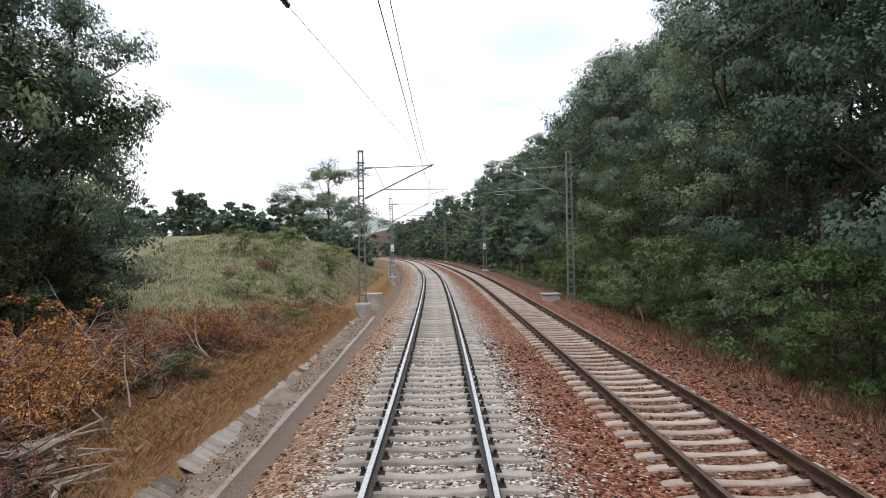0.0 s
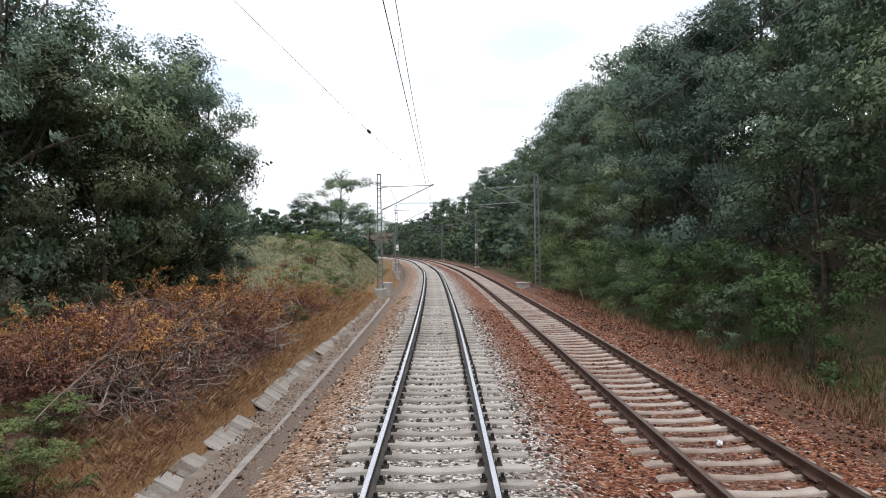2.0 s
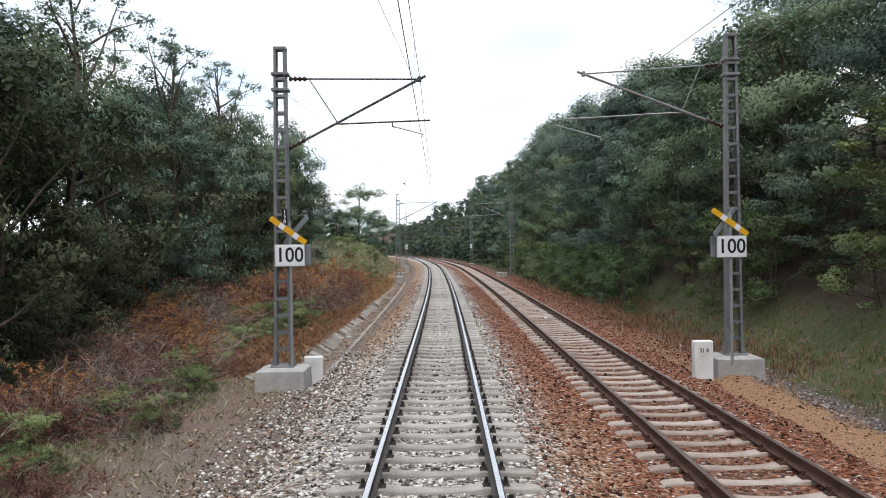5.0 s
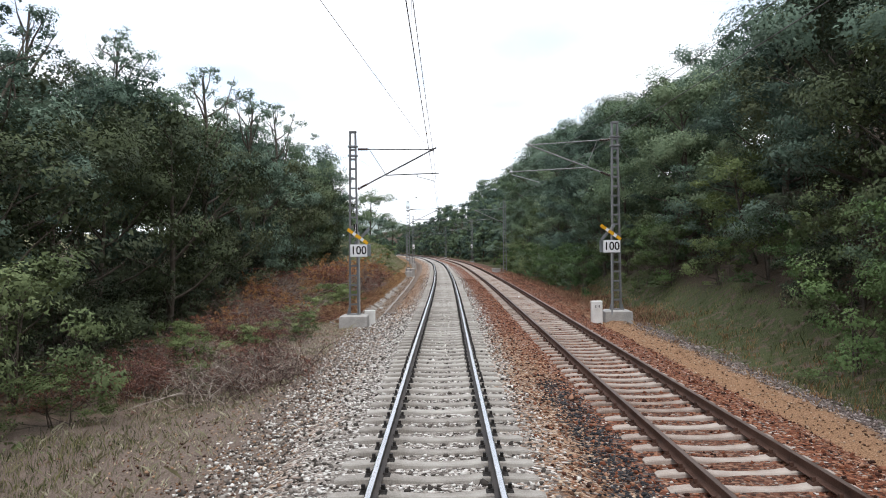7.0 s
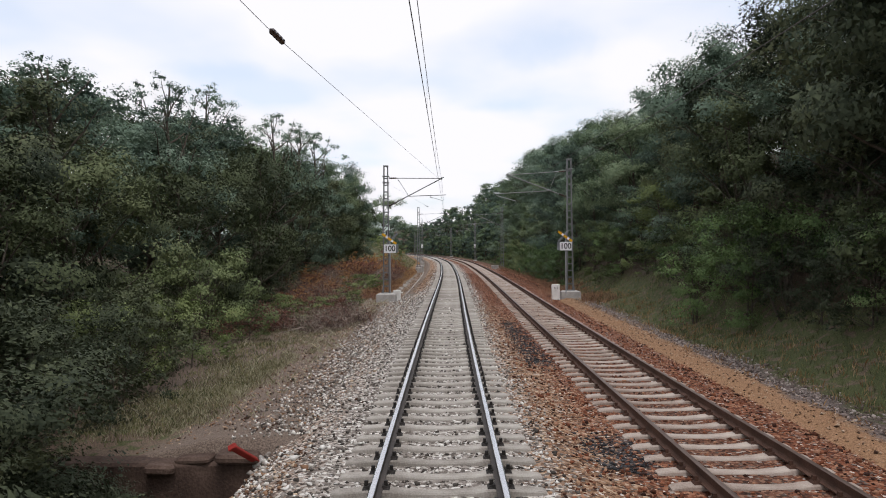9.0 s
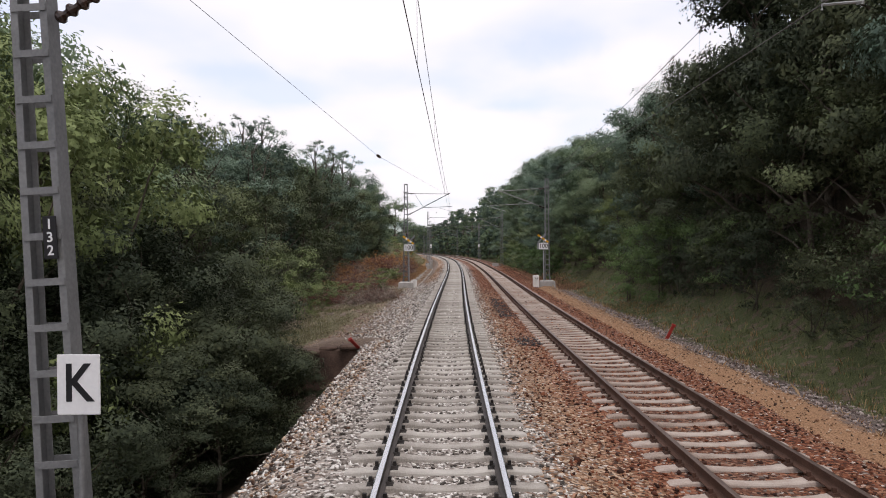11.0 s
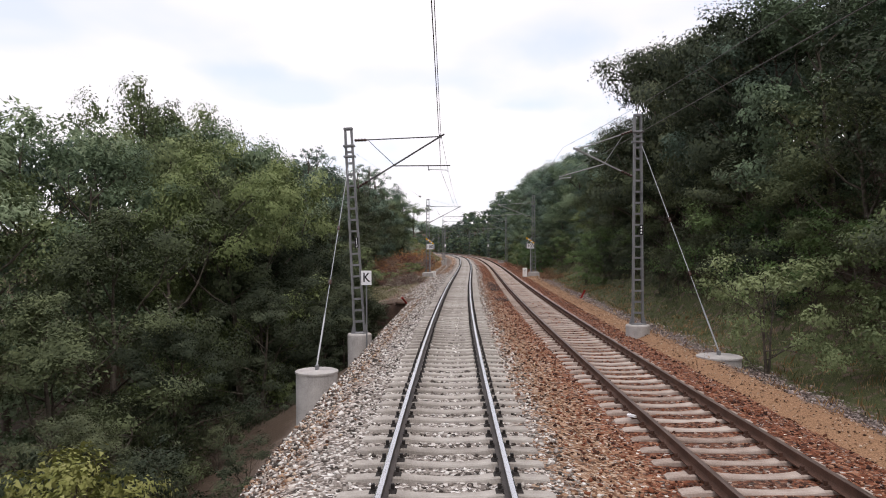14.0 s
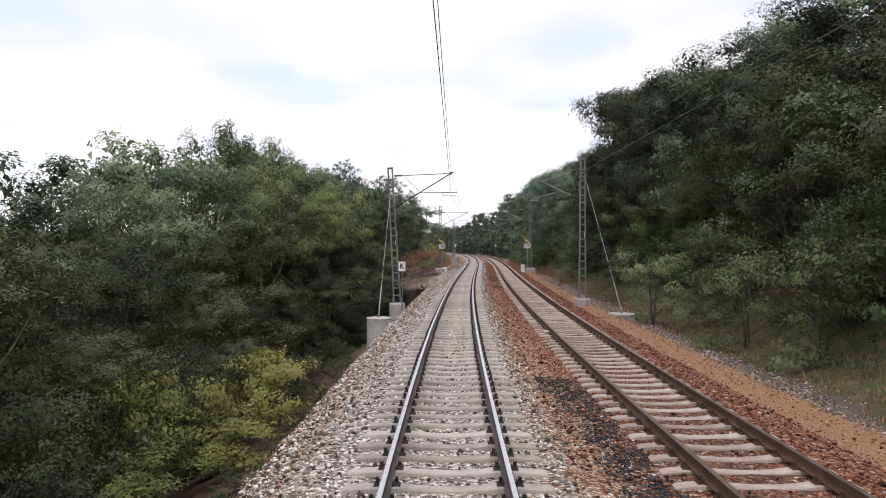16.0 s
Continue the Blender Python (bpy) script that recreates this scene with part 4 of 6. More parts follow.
mast(-59.3, 6.48, -0.06, -1, 7.35, 0.02, "drum", arm(-0.06, 6.72, 5.08, 2.11, 6.06, 1.15, 2.73, 5.45, 5.10, (2.33, 2.73, 5.0)), ("bars", 3.3), pale=True)
mast(66.0, -3.65, -0.1, 1, 7.4, 0.0, "drum", arm(-0.1, 6.70, 5.10, 3.4, 6.65, 1.2, 4.0, 5.50, 5.55, (3.8, 3.3, 5.3)))
mast(82.5, 7.1, -0.3, -1, 7.6, 0.0, "drum", arm(-0.3, 6.75, 5.15, 3.3, 6.60, 1.2, 4.2, 5.50, 5.45, (3.9, 2.9, 5.2)), pale=True)
mast(113.0, -3.7, -0.1, 1, 7.4, 0.0, "drum", arm(-0.1, 6.70, 5.10, 3.4, 6.65, 1.2, 4.0, 5.50, 5.55, (3.8, 3.3, 5.3)))
mast(130.5, 7.1, -0.3, -1, 7.6, 0.0, "drum", arm(-0.3, 6.75, 5.15, 3.3, 6.60, 1.2, 4.2, 5.50, 5.45, (3.9, 2.9, 5.2)), pale=True)


def plate_sign(s, lat, z):
    t = thing("plate_sign", spot(s, lat, z), "small white plate fixed to a mast", "railway sign", "small mast plates")
    part("plate", Geo().box((0, 0, 0), (0.30, 0.015, 0.62), 0.004), M_WHITE, t)
    part("bracket", Geo().box((0, 0.06, 0), (0.05, 0.12, 0.05)), M_STEEL, t)
    part("mark", Geo().box((0, -0.010, -0.12), (0.16, 0.004, 0.14)), M_BLACK, t, "dark illegible mark")


plate_sign(65.8, -3.6, 2.56)
plate_sign(82.3, 7.02, 2.5)


def drum(s, lat, top, r, label, deep=1.5):
    t = thing("concrete_drum", spot(s, lat, top), label, "footing", "round concrete footings")
    part("body", Geo().lathe([(r, -deep), (r, -0.06), (r * 1.04, -0.055), (r * 1.04, -0.012), (r * 0.98, 0.0), (0.05, 0.012)], 32), M_CONCRETE, t)
    return t


def guy(s0, lat0, z0, s1, lat1, top, r):
    """A stay from a mast down to an anchor drum, with insulators and a turnbuckle."""
    d = drum(s1, lat1, top, r, "round concrete guy anchor with steel lug")
    part("lug", Geo().box((0, 0.03, 0.06), (0.07, 0.16, 0.14), 0.01), M_STEEL, d)
    w = thing("guy_wire", Matrix(), "steel stay wire between mast head and anchor drum", "stay wire", "mast stays")
    a, b = spot(s0, lat0, z0).translation, spot(s1, lat1, top + 0.10).translation
    part("strand", Geo().tube([a, a.lerp(b, 0.5), b], 0.011, 6), M_STEEL_PALE, w)
    part("turnbuckle", Geo().tube([a.lerp(b, 0.80), a.lerp(b, 0.82), a.lerp(b, 0.97), a.lerp(b, 1.0)], [0.012, 0.024, 0.024, 0.016], 8), M_STEEL_PALE, w)
    for f in (0.40, 0.66):
        part("egg_insulator", Geo().tube([a.lerp(b, f), a.lerp(b, f + 0.006), a.lerp(b, f + 0.018), a.lerp(b, f + 0.024)], [0.02, 0.05, 0.05, 0.02], 8), M_INSULATOR, w)


guy(-60.25, -3.47, 5.68, -67.0, -3.24, -0.29, 0.50)
guy(-59.4, 6.63, 6.15, -64.5, 7.40, -0.34, 0.58)
drum(41.3, -3.7, -0.02, 0.55, "round concrete footing without a mast")


def concrete_box(s, lat, z, size, label):
    t = thing("concrete_box", spot(s, lat, z), label, "concrete box")
    part("body", Geo().box((0, 0, size[2] / 2), size, 0.03), M_CONCRETE, t)
    part("lid", Geo().box((0, 0, size[2] + 0.03), (size[0] + 0.08, size[1] + 0.08, 0.08), 0.015), M_CONCRETE, t)


concrete_box(38.6, 6.35, -0.75, (0.95, 0.8, 0.62), "pale concrete cable box beside a mast")
concrete_box(74.0, -3.95, -0.45, (0.8, 0.8, 1.1), "grey concrete box beside the line")


def foot_stone(s, lat, z, w, h, text, label, yaw=0.0):
    t = thing("kilometre_stone", spot(s, lat, z, yaw), label, "marker stone", "white marker stones")
    g = Geo().box((0, 0, h / 2 - 0.1), (w, 0.2, h + 0.2), 0.025)
    part("stone", g, M_LIME, t)
    if text:
        letters("inscription", text, 0.10, M_BLACK, t, Matrix.Translation((0.01, -0.1025, h * 0.72)), 0.85, "black painted figures")
    return t


def speed_board(s, lat, z0, zc, other):
    """A post with a board reading 100 and a slanted yellow and white bar over it; other: side to which the second, averted board turns."""
    t = thing("speed_board", spot(s, lat, z0), "white speed board on steel post with slanted yellow and white bar", "railway sign", "speed boards")
    h = zc - z0
    part("post", Geo().tube([(0, 0, -0.15), (0, 0, h * 0.5), (0, 0, h + 0.75)], 0.035, 12), M_STEEL_PALE, t, "galvanised tube post")
    for zz in (0.55, 1.3):
        part("strap", Geo().lathe([(0.042, -0.015), (0.042, 0.015)], 12, (0, 0, zz)), M_STEEL_PALE, t)
    b = part("board", Geo().box((0, -0.06, h), (0.66, 0.018, 0.47), 0.006), M_WHITE, t, "white enamelled board")
    part("edge_frame", Geo().box((0, -0.052, h), (0.69, 0.02, 0.50), 0.006), M_STEEL_PALE, b)
    letters("inscription", "100", 0.33, M_BLACK, b, Matrix.Translation((0, -0.0705, h)), 0.92, "black figures 100")
    back = part("second_board", Geo().box((0, 0.07, h), (0.66, 0.018, 0.47), 0.006), M_GREYBACK, t, "bare metal back of a second board", m=Matrix.Translation((other * 0.16, 0.02, 0.01)) @ Matrix.Rotation(-other * 0.5, 4, "Z"))
    bar = part("slanted_bar", Geo().box((0, 0, 0), (0.98, 0.016, 0.125), 0.004), M_YELLOW, t, "yellow bar with two white bands", m=Matrix.Translation((-0.03, -0.055, h + 0.56)) @ Matrix.Rotation(radians(36), 4, "Y"))
    for xx in (-0.17, 0.21):
        part("white_band", Geo().box((xx, -0.010, 0), (0.13, 0.006, 0.124)), M_WHITE, bar)
    bar2 = part("averted_bar", Geo().box((0, 0, 0), (0.98, 0.016, 0.125), 0.004), M_GREYBACK, t, "bare metal back of a second bar", m=Matrix.Translation((other * 0.12, 0.05, h + 0.56)) @ Matrix.Rotation(-other * 0.6, 4, "Z") @ Matrix.Rotation(radians(-38), 4, "Y"))
    return t


speed_board(-14.35, -3.31, 0.03, 2.56, 1)
speed_board(-14.2, 6.68, 0.03, 2.60, -1)
foot_stone(-13.35, -3.02, -0.52, 0.44, 0.64, "", "whitewashed marker stone with worn figures beside a mast footing", 0.12)
foot_stone(-13.8, 6.15, -0.38, 0.45, 0.80, "51 8", "whitewashed kilometre stone with black figures", 0.0)
k_sign = thing("letter_sign", spot(-60.55, -2.87, -0.55), "white board with a black letter K on a thin post", "railway sign")
part("post", Geo().tube([(0, 0, -0.3), (0, 0, 1.0), (0, 0, 2.4)], 0.024, 10), M_STEEL, k_sign)
k_board = part("board", Geo().box((0, -0.035, 2.2), (0.345, 0.014, 0.485), 0.005), M_WHITE, k_sign)
letters("letter", "K", 0.31, M_BLACK, k_board, Matrix.Translation((0, -0.044, 2.2)), 0.85, "black letter K")


def wire(name, pts, r, label, sag=0.0, n=24):
    """A wire through points given along the line: s, lat, z."""
    out = []
    for (s0, l0, z0), (s1, l1, z1) in zip(pts[:-1], pts[1:]):
        for k in range(n):
            f = k / n
            a = np.array(place(s0, l0)) * (1 - f) + np.array(place(s1, l1)) * f
            out.append((float(a[0]), float(a[1]), z0 + (z1 - z0) * f - sag * 4 * f * (1 - f)))
    x, y = place(pts[-1][0], pts[-1][1])
    out.append((float(x), float(y), pts[-1][2]))
    g = Geo().tube(out, r, 5)
    return tagged(new(name, g.mesh(name, M_WIRE)), label, "overhead wire"), out


LEFT = [(-106, -0.52), (-60.2, -0.36), (-14.1, -0.32), (35.3, -0.15), (66, -0.3), (113, -0.3), (165, -0.2), (215, -0.2)]
RIGHT = [(-106, 4.1), (-59.3, 3.9), (-13.4, 3.95), (36.7, 4.2), (82.5, 4.2), (130.5, 4.2), (180, 4.2), (225, 4.2)]
for row, zc, zm, side in ((LEFT, 5.25, 6.48, "near"), (RIGHT, 5.15, 6.15, "far")):
    for (s0, l0), (s1, l1) in zip(row[:-1], row[1:]):
        wire("contact_wire", [(s0, l0, zc), (s1, l1, zc)], 0.0065, "dark copper contact wire over the " + side + " track")
        _, up = wire("messenger_wire", [(s0, l0, zm), (s1, l1, zm)], 0.006, "dark messenger wire sagging between masts over the " + side + " track", sag=0.62)
        for f in range(2, len(up) - 1, 4):
            p = up[f]
            d = tagged(new("dropper", Geo().tube([(p[0], p[1], zc), (p[0], p[1], p[2])], 0.0022, 4).mesh("dropper", M_WIRE)), "thin dropper between messenger and contact wire", "overhead wire", "droppers")


def anchored(pts, at):
    wire("anchor_wire", pts, 0.0042, "dark anchoring wire running from a mast head into the overhead line", n=8)
    a, b = spot(at[0] - 0.3, at[1], at[2]).translation, spot(at[0] + 0.3, at[1] + 0.02, at[2] + 0.01).translation
    t = thing("wire_insulator", Matrix(), "black rod insulator strung in an anchoring wire", "insulator", "wire insulators")
    part("rod", Geo().tube([a.lerp(b, i / 12) for i in range(13)], [0.012] + [0.045 if i % 3 else 0.028 for i in range(11)] + [0.012], 8), M_INSULATOR, t)


anchored([(-60.1, -3.45, 6.0), (-45, -2.05, 5.45), (-14.1, -0.45, 6.5)], (-45, -2.05, 5.45))
anchored([(-14.0, -3.5, 6.35), (10, -2.0, 6.30), (35.3, -0.2, 6.75)], (10, -2.0, 6.30))

# ---------------------------------------------------------------- plants


def leaf_array(rng, centres, radius, n, size, flat=0.75, droop=0.35, slim=0.5, sides=3, shell=0.3):
    """n diamond leaves round the centres, in world metres of the plant."""
    c = np.asarray(centres, float)
    r = np.broadcast_to(np.asarray(radius, float), (len(c),))
    w = r ** 2 / (r ** 2).sum()
    idx = rng.choice(len(c), n, p=w)
    d = rng.normal(0, 1, (n, 3))
    d /= np.linalg.norm(d, axis=1)[:, None]
    p = c[idx] + d * (r[idx] * rng.random(n) ** shell)[:, None] * np.array([1, 1, flat])
    face = d * 0.75 + np.array([0, 0, 0.65]) + rng.normal(0, 0.42, (n, 3))
    face /= np.linalg.norm(face, axis=1)[:, None]
    a = np.cross(face, rng.normal(0, 1, (n, 3))) + np.array([0, 0, -droop])
    a /= np.linalg.norm(a, axis=1)[:, None] + 1e-9
    b = np.cross(face, a)
    b /= np.linalg.norm(b, axis=1)[:, None] + 1e-9
    ln = size * rng.lognormal(0, 0.25, n)
    a, b = a * ln[:, None], b * (ln * slim)[:, None]
    if sides == 4:
        v = np.stack([p - a, p + b - a * 0.15, p + a, p - b - a * 0.15], 1)
        return v.reshape(-1, 3), np.arange(n * 4).reshape(-1, 4)
    v = np.stack([p - a * 0.8 + b, p + a, p - a * 0.8 - b], 1)
    return v.reshape(-1, 3), np.arange(n * 3).reshape(-1, 3)


def soft_leaves(name, v, f, normal, material):
    """Leaves whose shading follows the rounding of the bough that they sit on."""
    me = raw_mesh(name, v, f, material)
    me.polygons.foreach_set("use_smooth", [True] * len(me.polygons))
    me.normals_split_custom_set_from_vertices(normal)
    return me


def crown_array(rng, lobes, radius, n, size, sides=4, bumps=6, slim=0.6, flat=0.6, inner=0.24, loose=0.26, ragged=0.42):
    """Leaves on rounded boughs, each bough made of smaller bumps on its outer and upper side; larger leaves added
    inside block light and see-through gaps.
    """
    c, r = np.asarray(lobes, float), np.asarray(radius, float)
    out = c - c.mean(0) * np.array([1, 1, 0.9])
    out /= np.linalg.norm(out, axis=1)[:, None] + 1e-6
    u = rng.normal(0, 1, (len(c), bumps, 3)) * 0.7 + out[:, None] * 0.5 + np.array([0, 0, 0.15])
    u /= np.linalg.norm(u, axis=2)[:, :, None]
    bc = (c[:, None] + u * (r * 0.72)[:, None, None] * rng.uniform(0.7, 1.2, (len(c), bumps, 1)) * np.array([1, 1, flat])).reshape(-1, 3)
    br = (r[:, None] * rng.uniform(0.24, 0.52, (len(c), bumps))).ravel()
    u = u.reshape(-1, 3)
    w = br ** 2 / (br ** 2).sum()
    idx = rng.choice(len(bc), n, p=w)
    d = rng.normal(0, 1, (n, 3)) + u[idx] * 0.35
    d /= np.linalg.norm(d, axis=1)[:, None]
    p = bc[idx] + d * (br[idx] * rng.random(n) ** ragged * np.where(rng.random(n) < 0.12, 1.35, 1.0))[:, None] * np.array([1, 1, flat])
    nrm = d * 0.4 + u[idx] * 0.75 + np.repeat(out, bumps, 0)[idx] * 0.35 + np.array([0, 0, 0.35])
    ln = size * rng.lognormal(0, 0.25, n)
    k = int(n * inner)
    li = rng.integers(0, len(c), k)
    p[:k] = c[li] + rng.normal(0, 0.25, (k, 3)) * r[li][:, None] * np.array([1, 1, flat])
    ln[:k] *= 1.6
    nrm /= np.linalg.norm(nrm, axis=1)[:, None]
    face = nrm + rng.normal(0, loose, (n, 3))
    face /= np.linalg.norm(face, axis=1)[:, None]
    a = np.cross(face, rng.normal(0, 1, (n, 3)))
    a /= np.linalg.norm(a, axis=1)[:, None] + 1e-9
    b = np.cross(face, a)
    a, b = a * ln[:, None], b * (ln * slim)[:, None]
    shade = nrm * 0.85 + face * 0.25
    shade /= np.linalg.norm(shade, axis=1)[:, None]
    if sides == 4:
        v = np.stack([p - a, p - b - a * 0.15, p + a, p + b - a * 0.15], 1)
    else:
        v = np.stack([p - a * 0.8 - b, p + a, p - a * 0.8 + b], 1)
    return v.reshape(-1, 3), np.arange(n * sides).reshape(-1, sides), np.repeat(shade, sides, 0)


def limb(geo, rng, start, direction, length, r, bend=0.25, up=0.15, n=5, sides=5):
    """A tapering, wandering branch; returns its points."""
    p, d = Vector(start), Vector(direction).normalized()
    pts, rad = [p.copy()], [r]
    for i in range(n):
        d = (d + Vector(rng.normal(0, bend, 3)) * 0.5 + Vector((0, 0, up * 0.5))).normalized()
        p = p + d * (length / n)
        pts.append(p.copy())
        rad.append(max(r * (1 - (i + 1) / n * 0.85), 0.004))
    geo.tube(pts, rad, sides, caps=False)
    return pts


def grow_tree(seed, height, spread, first, limbs, n_leaf, size, clump, leaf_mat, name="tree", label="", category="tree", stems=1, narrow=1.0, bark=None, bare_top=False, sides=3, boughs=1):
    """A tree at the origin: trunk with limbs, and a crown of small leaves gathered round the branch ends."""
    rng = np.random.default_rng(seed)
    wood = Geo()
    ends, rad = [], []
    for st in range(stems):
        lean = rng.normal(0, 0.12 if stems == 1 else 0.35, 2)
        tr = limb(wood, rng, (rng.normal(0, 0.12) * (stems > 1), rng.normal(0, 0.12) * (stems > 1), -0.3), (lean[0], lean[1], 1), height * rng.uniform(0.82, 0.95), 0.017 * height / math.sqrt(stems) + 0.01, 0.12, 0.25, 8, 7)
        for i in range(limbs // stems):
            f = first + (0.97 - first) * (i + rng.random() * 0.8) / (limbs // stems)
            k = f * (len(tr) - 1)
            p = tr[int(k)].lerp(tr[min(int(k) + 1, len(tr) - 1)], k - int(k))
            az = i * 2.4 + rng.normal(0, 0.4)
            g = (f - first) / (1 - first)
            ln = spread * (0.45 + 0.9 * math.sin(math.pi * min(g * 0.85 + 0.18, 1))) * rng.uniform(0.7, 1.2) * narrow
            d = Vector((math.cos(az), math.sin(az), 0.25 + 0.9 * g))
            br = limb(wood, rng, p, d, ln, 0.0075 * height * (1 - 0.6 * g) / math.sqrt(stems) + 0.006, 0.35, 0.12, 5, 4)
            for q in range(boughs):
                a = br[2 + q]
                sd = (Vector(rng.normal(0, 1, 3)) + d * 0.6 + Vector((0, 0, 0.2)))
                tw = limb(wood, rng, a, sd, ln * rng.uniform(0.25, 0.5), 0.012, 0.4, 0.1, 2, 3)
                if not (bare_top and g > 0.55 and rng.random() < 0.4):
                    ends.append(tuple(tw[-1]))
                    rad.append(clump * rng.uniform(0.65, 1.25))
            if not (bare_top and g > 0.55 and rng.random() < 0.4):
                ends.append(tuple(br[-1]))
                rad.append(clump * rng.uniform(0.7, 1.3))
    v, f, nv = crown_array(rng, ends, rad, n_leaf, size, sides)
    v[:, 2] = np.maximum(v[:, 2], 0.02)
    t = new(name)
    tagged(t, label, category)
    part("trunk", wood.mesh("trunk", bark or M_BARK, True), None, t)
    part("crown", soft_leaves("crown", v, f, nv, leaf_mat), None, t)
    return t


def recolour(src, mat, label=None):
    """The same plant with leaves of another colour."""
    t = new(src.name.split(".")[0])
    tagged(t, label or src["label"], src["category"])
    for ch in src.children:
        me = ch.data
        if ch.name.startswith("crown"):
            me = ch.data.copy()
            me.materials.clear()
            me.materials.append(mat)
        part(ch.name.split(".")[0], me, None, t)
    return t


USED = set()


def plant(src, s, lat, scale=1.0, rz=None, sink=0.1, z=None, wide=1.0, rng=random.Random(77), label="", group=""):
    zz = float(ground_height(s, lat)) if z is None else z
    rz = rng.uniform(0, 6.28) if rz is None else rz
    m = spot(s, lat, zz - sink, rz)
    if src.name in USED:
        ob = copy_thing(src, m)
    else:
        USED.add(src.name)
        ob = src
        ob.matrix_basis = m
    ob.scale = (scale * wide, scale * wide, scale)
    if label:
        ob["label"] = label
    if group:
        ob["group"] = group
    return ob


HEIGHT = {}


def grown(src, s, l, top, group="", label="", slim=0.85, stout=1.3, full=1.0):
    """A plant scaled so that its crown ends at the level top; width follows less than height."""
    if src.name not in HEIGHT:
        HEIGHT[src.name] = max(float(np.array([v.co.z for v in ch.data.vertices]).max()) for ch in src.children)
    k = max((top - float(ground_height(s, l)) + 0.1) / HEIGHT[src.name], 0.25)
    return plant(src, s, l, k, wide=full * min(stout, max(slim, k ** -0.6)), label=label, group=group)


L_TALL = "tall broadleaf tree with dark green feathery foliage in dense woodland"
L_EDGE = "broadleaf tree with drooping green foliage at the woodland edge"
L_SHRUB = "dense green shrub at the foot of the wooded slope"
tall = [grow_tree(1, 11.0, 2.9, 0.20, 14, 17500, 0.062, 1.3, M_LEAF_BLUE, label=L_TALL),
        grow_tree(2, 10.0, 3.3, 0.16, 14, 17500, 0.062, 1.35, M_LEAF, label=L_TALL),
        grow_tree(3, 12.0, 2.6, 0.22, 14, 17500, 0.062, 1.25, M_LEAF_BLUE, label=L_TALL)]
deep = [grow_tree(11, 11.0, 3.2, 0.3, 13, 6500, 0.10, 1.35, M_LEAF_BLUE, label=L_TALL),
        grow_tree(12, 10.5, 3.4, 0.3, 13, 6500, 0.10, 1.4, M_LEAF, label=L_TALL)]
edge = [grow_tree(4, 7.0, 2.4, 0.05, 12, 11500, 0.049, 1.05, M_LEAF, label=L_EDGE),
        grow_tree(5, 6.5, 2.6, 0.04, 12, 11500, 0.049, 1.08, M_LEAF_BLUE, label=L_EDGE),
        grow_tree(6, 7.5, 2.2, 0.05, 12, 11500, 0.049, 1.0, M_LEAF_OLIVE, label=L_EDGE)]
bush = [grow_tree(7, 3.0, 1.5, 0.05, 15, 5400, 0.036, 0.55, M_LEAF_FRESH, "shrub", L_SHRUB, "shrub", stems=3),
        grow_tree(8, 2.6, 1.6, 0.05, 15, 5400, 0.036, 0.57, M_LEAF, "shrub", L_SHRUB, "shrub", stems=3),
        grow_tree(9, 2.2, 1.3, 0.05, 15, 5000, 0.034, 0.5, M_LEAF_OLIVE, "shrub", L_SHRUB, "shrub", stems=3)]
L_VALLEY = "broadleaf tree with layered green foliage rising from the valley"
dale = [grow_tree(14, 9.0, 2.7, 0.10, 13, 27000, 0.043, 1.15, M_LEAF_OLIVE, label=L_VALLEY),
        grow_tree(15, 8.5, 3.0, 0.08, 13, 27000, 0.043, 1.2, M_LEAF, label=L_VALLEY)]
# same plants again, with shade put into their leaf colour
scrub = recolour(bush[1], M_LEAF_DEEP_SHADE, "leafy green shrub with leaves darkened as in shade")
dusk = [recolour(edge[1], M_LEAF_DEEP_SHADE, "broadleaf tree in the wood, leaves darkened as in deep shade"), recolour(edge[0], M_LEAF_SHADE, "broadleaf tree in the wood, leaves dulled as in shade")]
dim = [recolour(dale[0], M_LEAF_SHADE, "tree standing in the valley, leaves dulled as in shade"), recolour(dale[1], M_LEAF_DEEP_SHADE, "tree standing in the valley, leaves darkened as in deep shade")]
# the second glade tree also takes the shade-dulled leaves
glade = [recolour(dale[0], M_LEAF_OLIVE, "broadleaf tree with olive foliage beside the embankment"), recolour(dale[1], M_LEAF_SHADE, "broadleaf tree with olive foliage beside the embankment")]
vale = [grow_tree(31, 11.0, 2.9, 0.20, 14, 21000, 0.052, 1.25, M_LEAF_SUNNY, label=L_VALLEY), grow_tree(32, 10.0, 3.2, 0.16, 14, 21000, 0.052, 1.3, M_LEAF, label=L_VALLEY)]
glow = grow_tree(16, 2.0, 1.15, 0.05, 12, 8000, 0.034, 0.5, M_LEAF_LIME, "shrub", "yellow-green leafy shrub on the embankment slope", "shrub", stems=3)
# shrub copied in the sunlit leaf tone
lime = [recolour(bush[0], M_LEAF_SUNNY, "yellow-green shrub with a sunlit tone in its leaves")]
fresh = recolour(edge[0], M_LEAF_FRESH, "leafy fresh green young tree")
# tall tree copied with shade painted into its leaves, for the overhang
gloom = recolour(tall[1], M_LEAF_DEEP_SHADE, "tall tree leaning over the line, leaves darkened as in shade")
gaunt = grow_tree(23, 12.0, 2.6, 0.3, 18, 7000, 0.045, 0.5, M_LEAF_BLUE, label="gaunt half-dead tree with bare top branches", bare_top=True, boughs=3)

pick = random.Random(3)


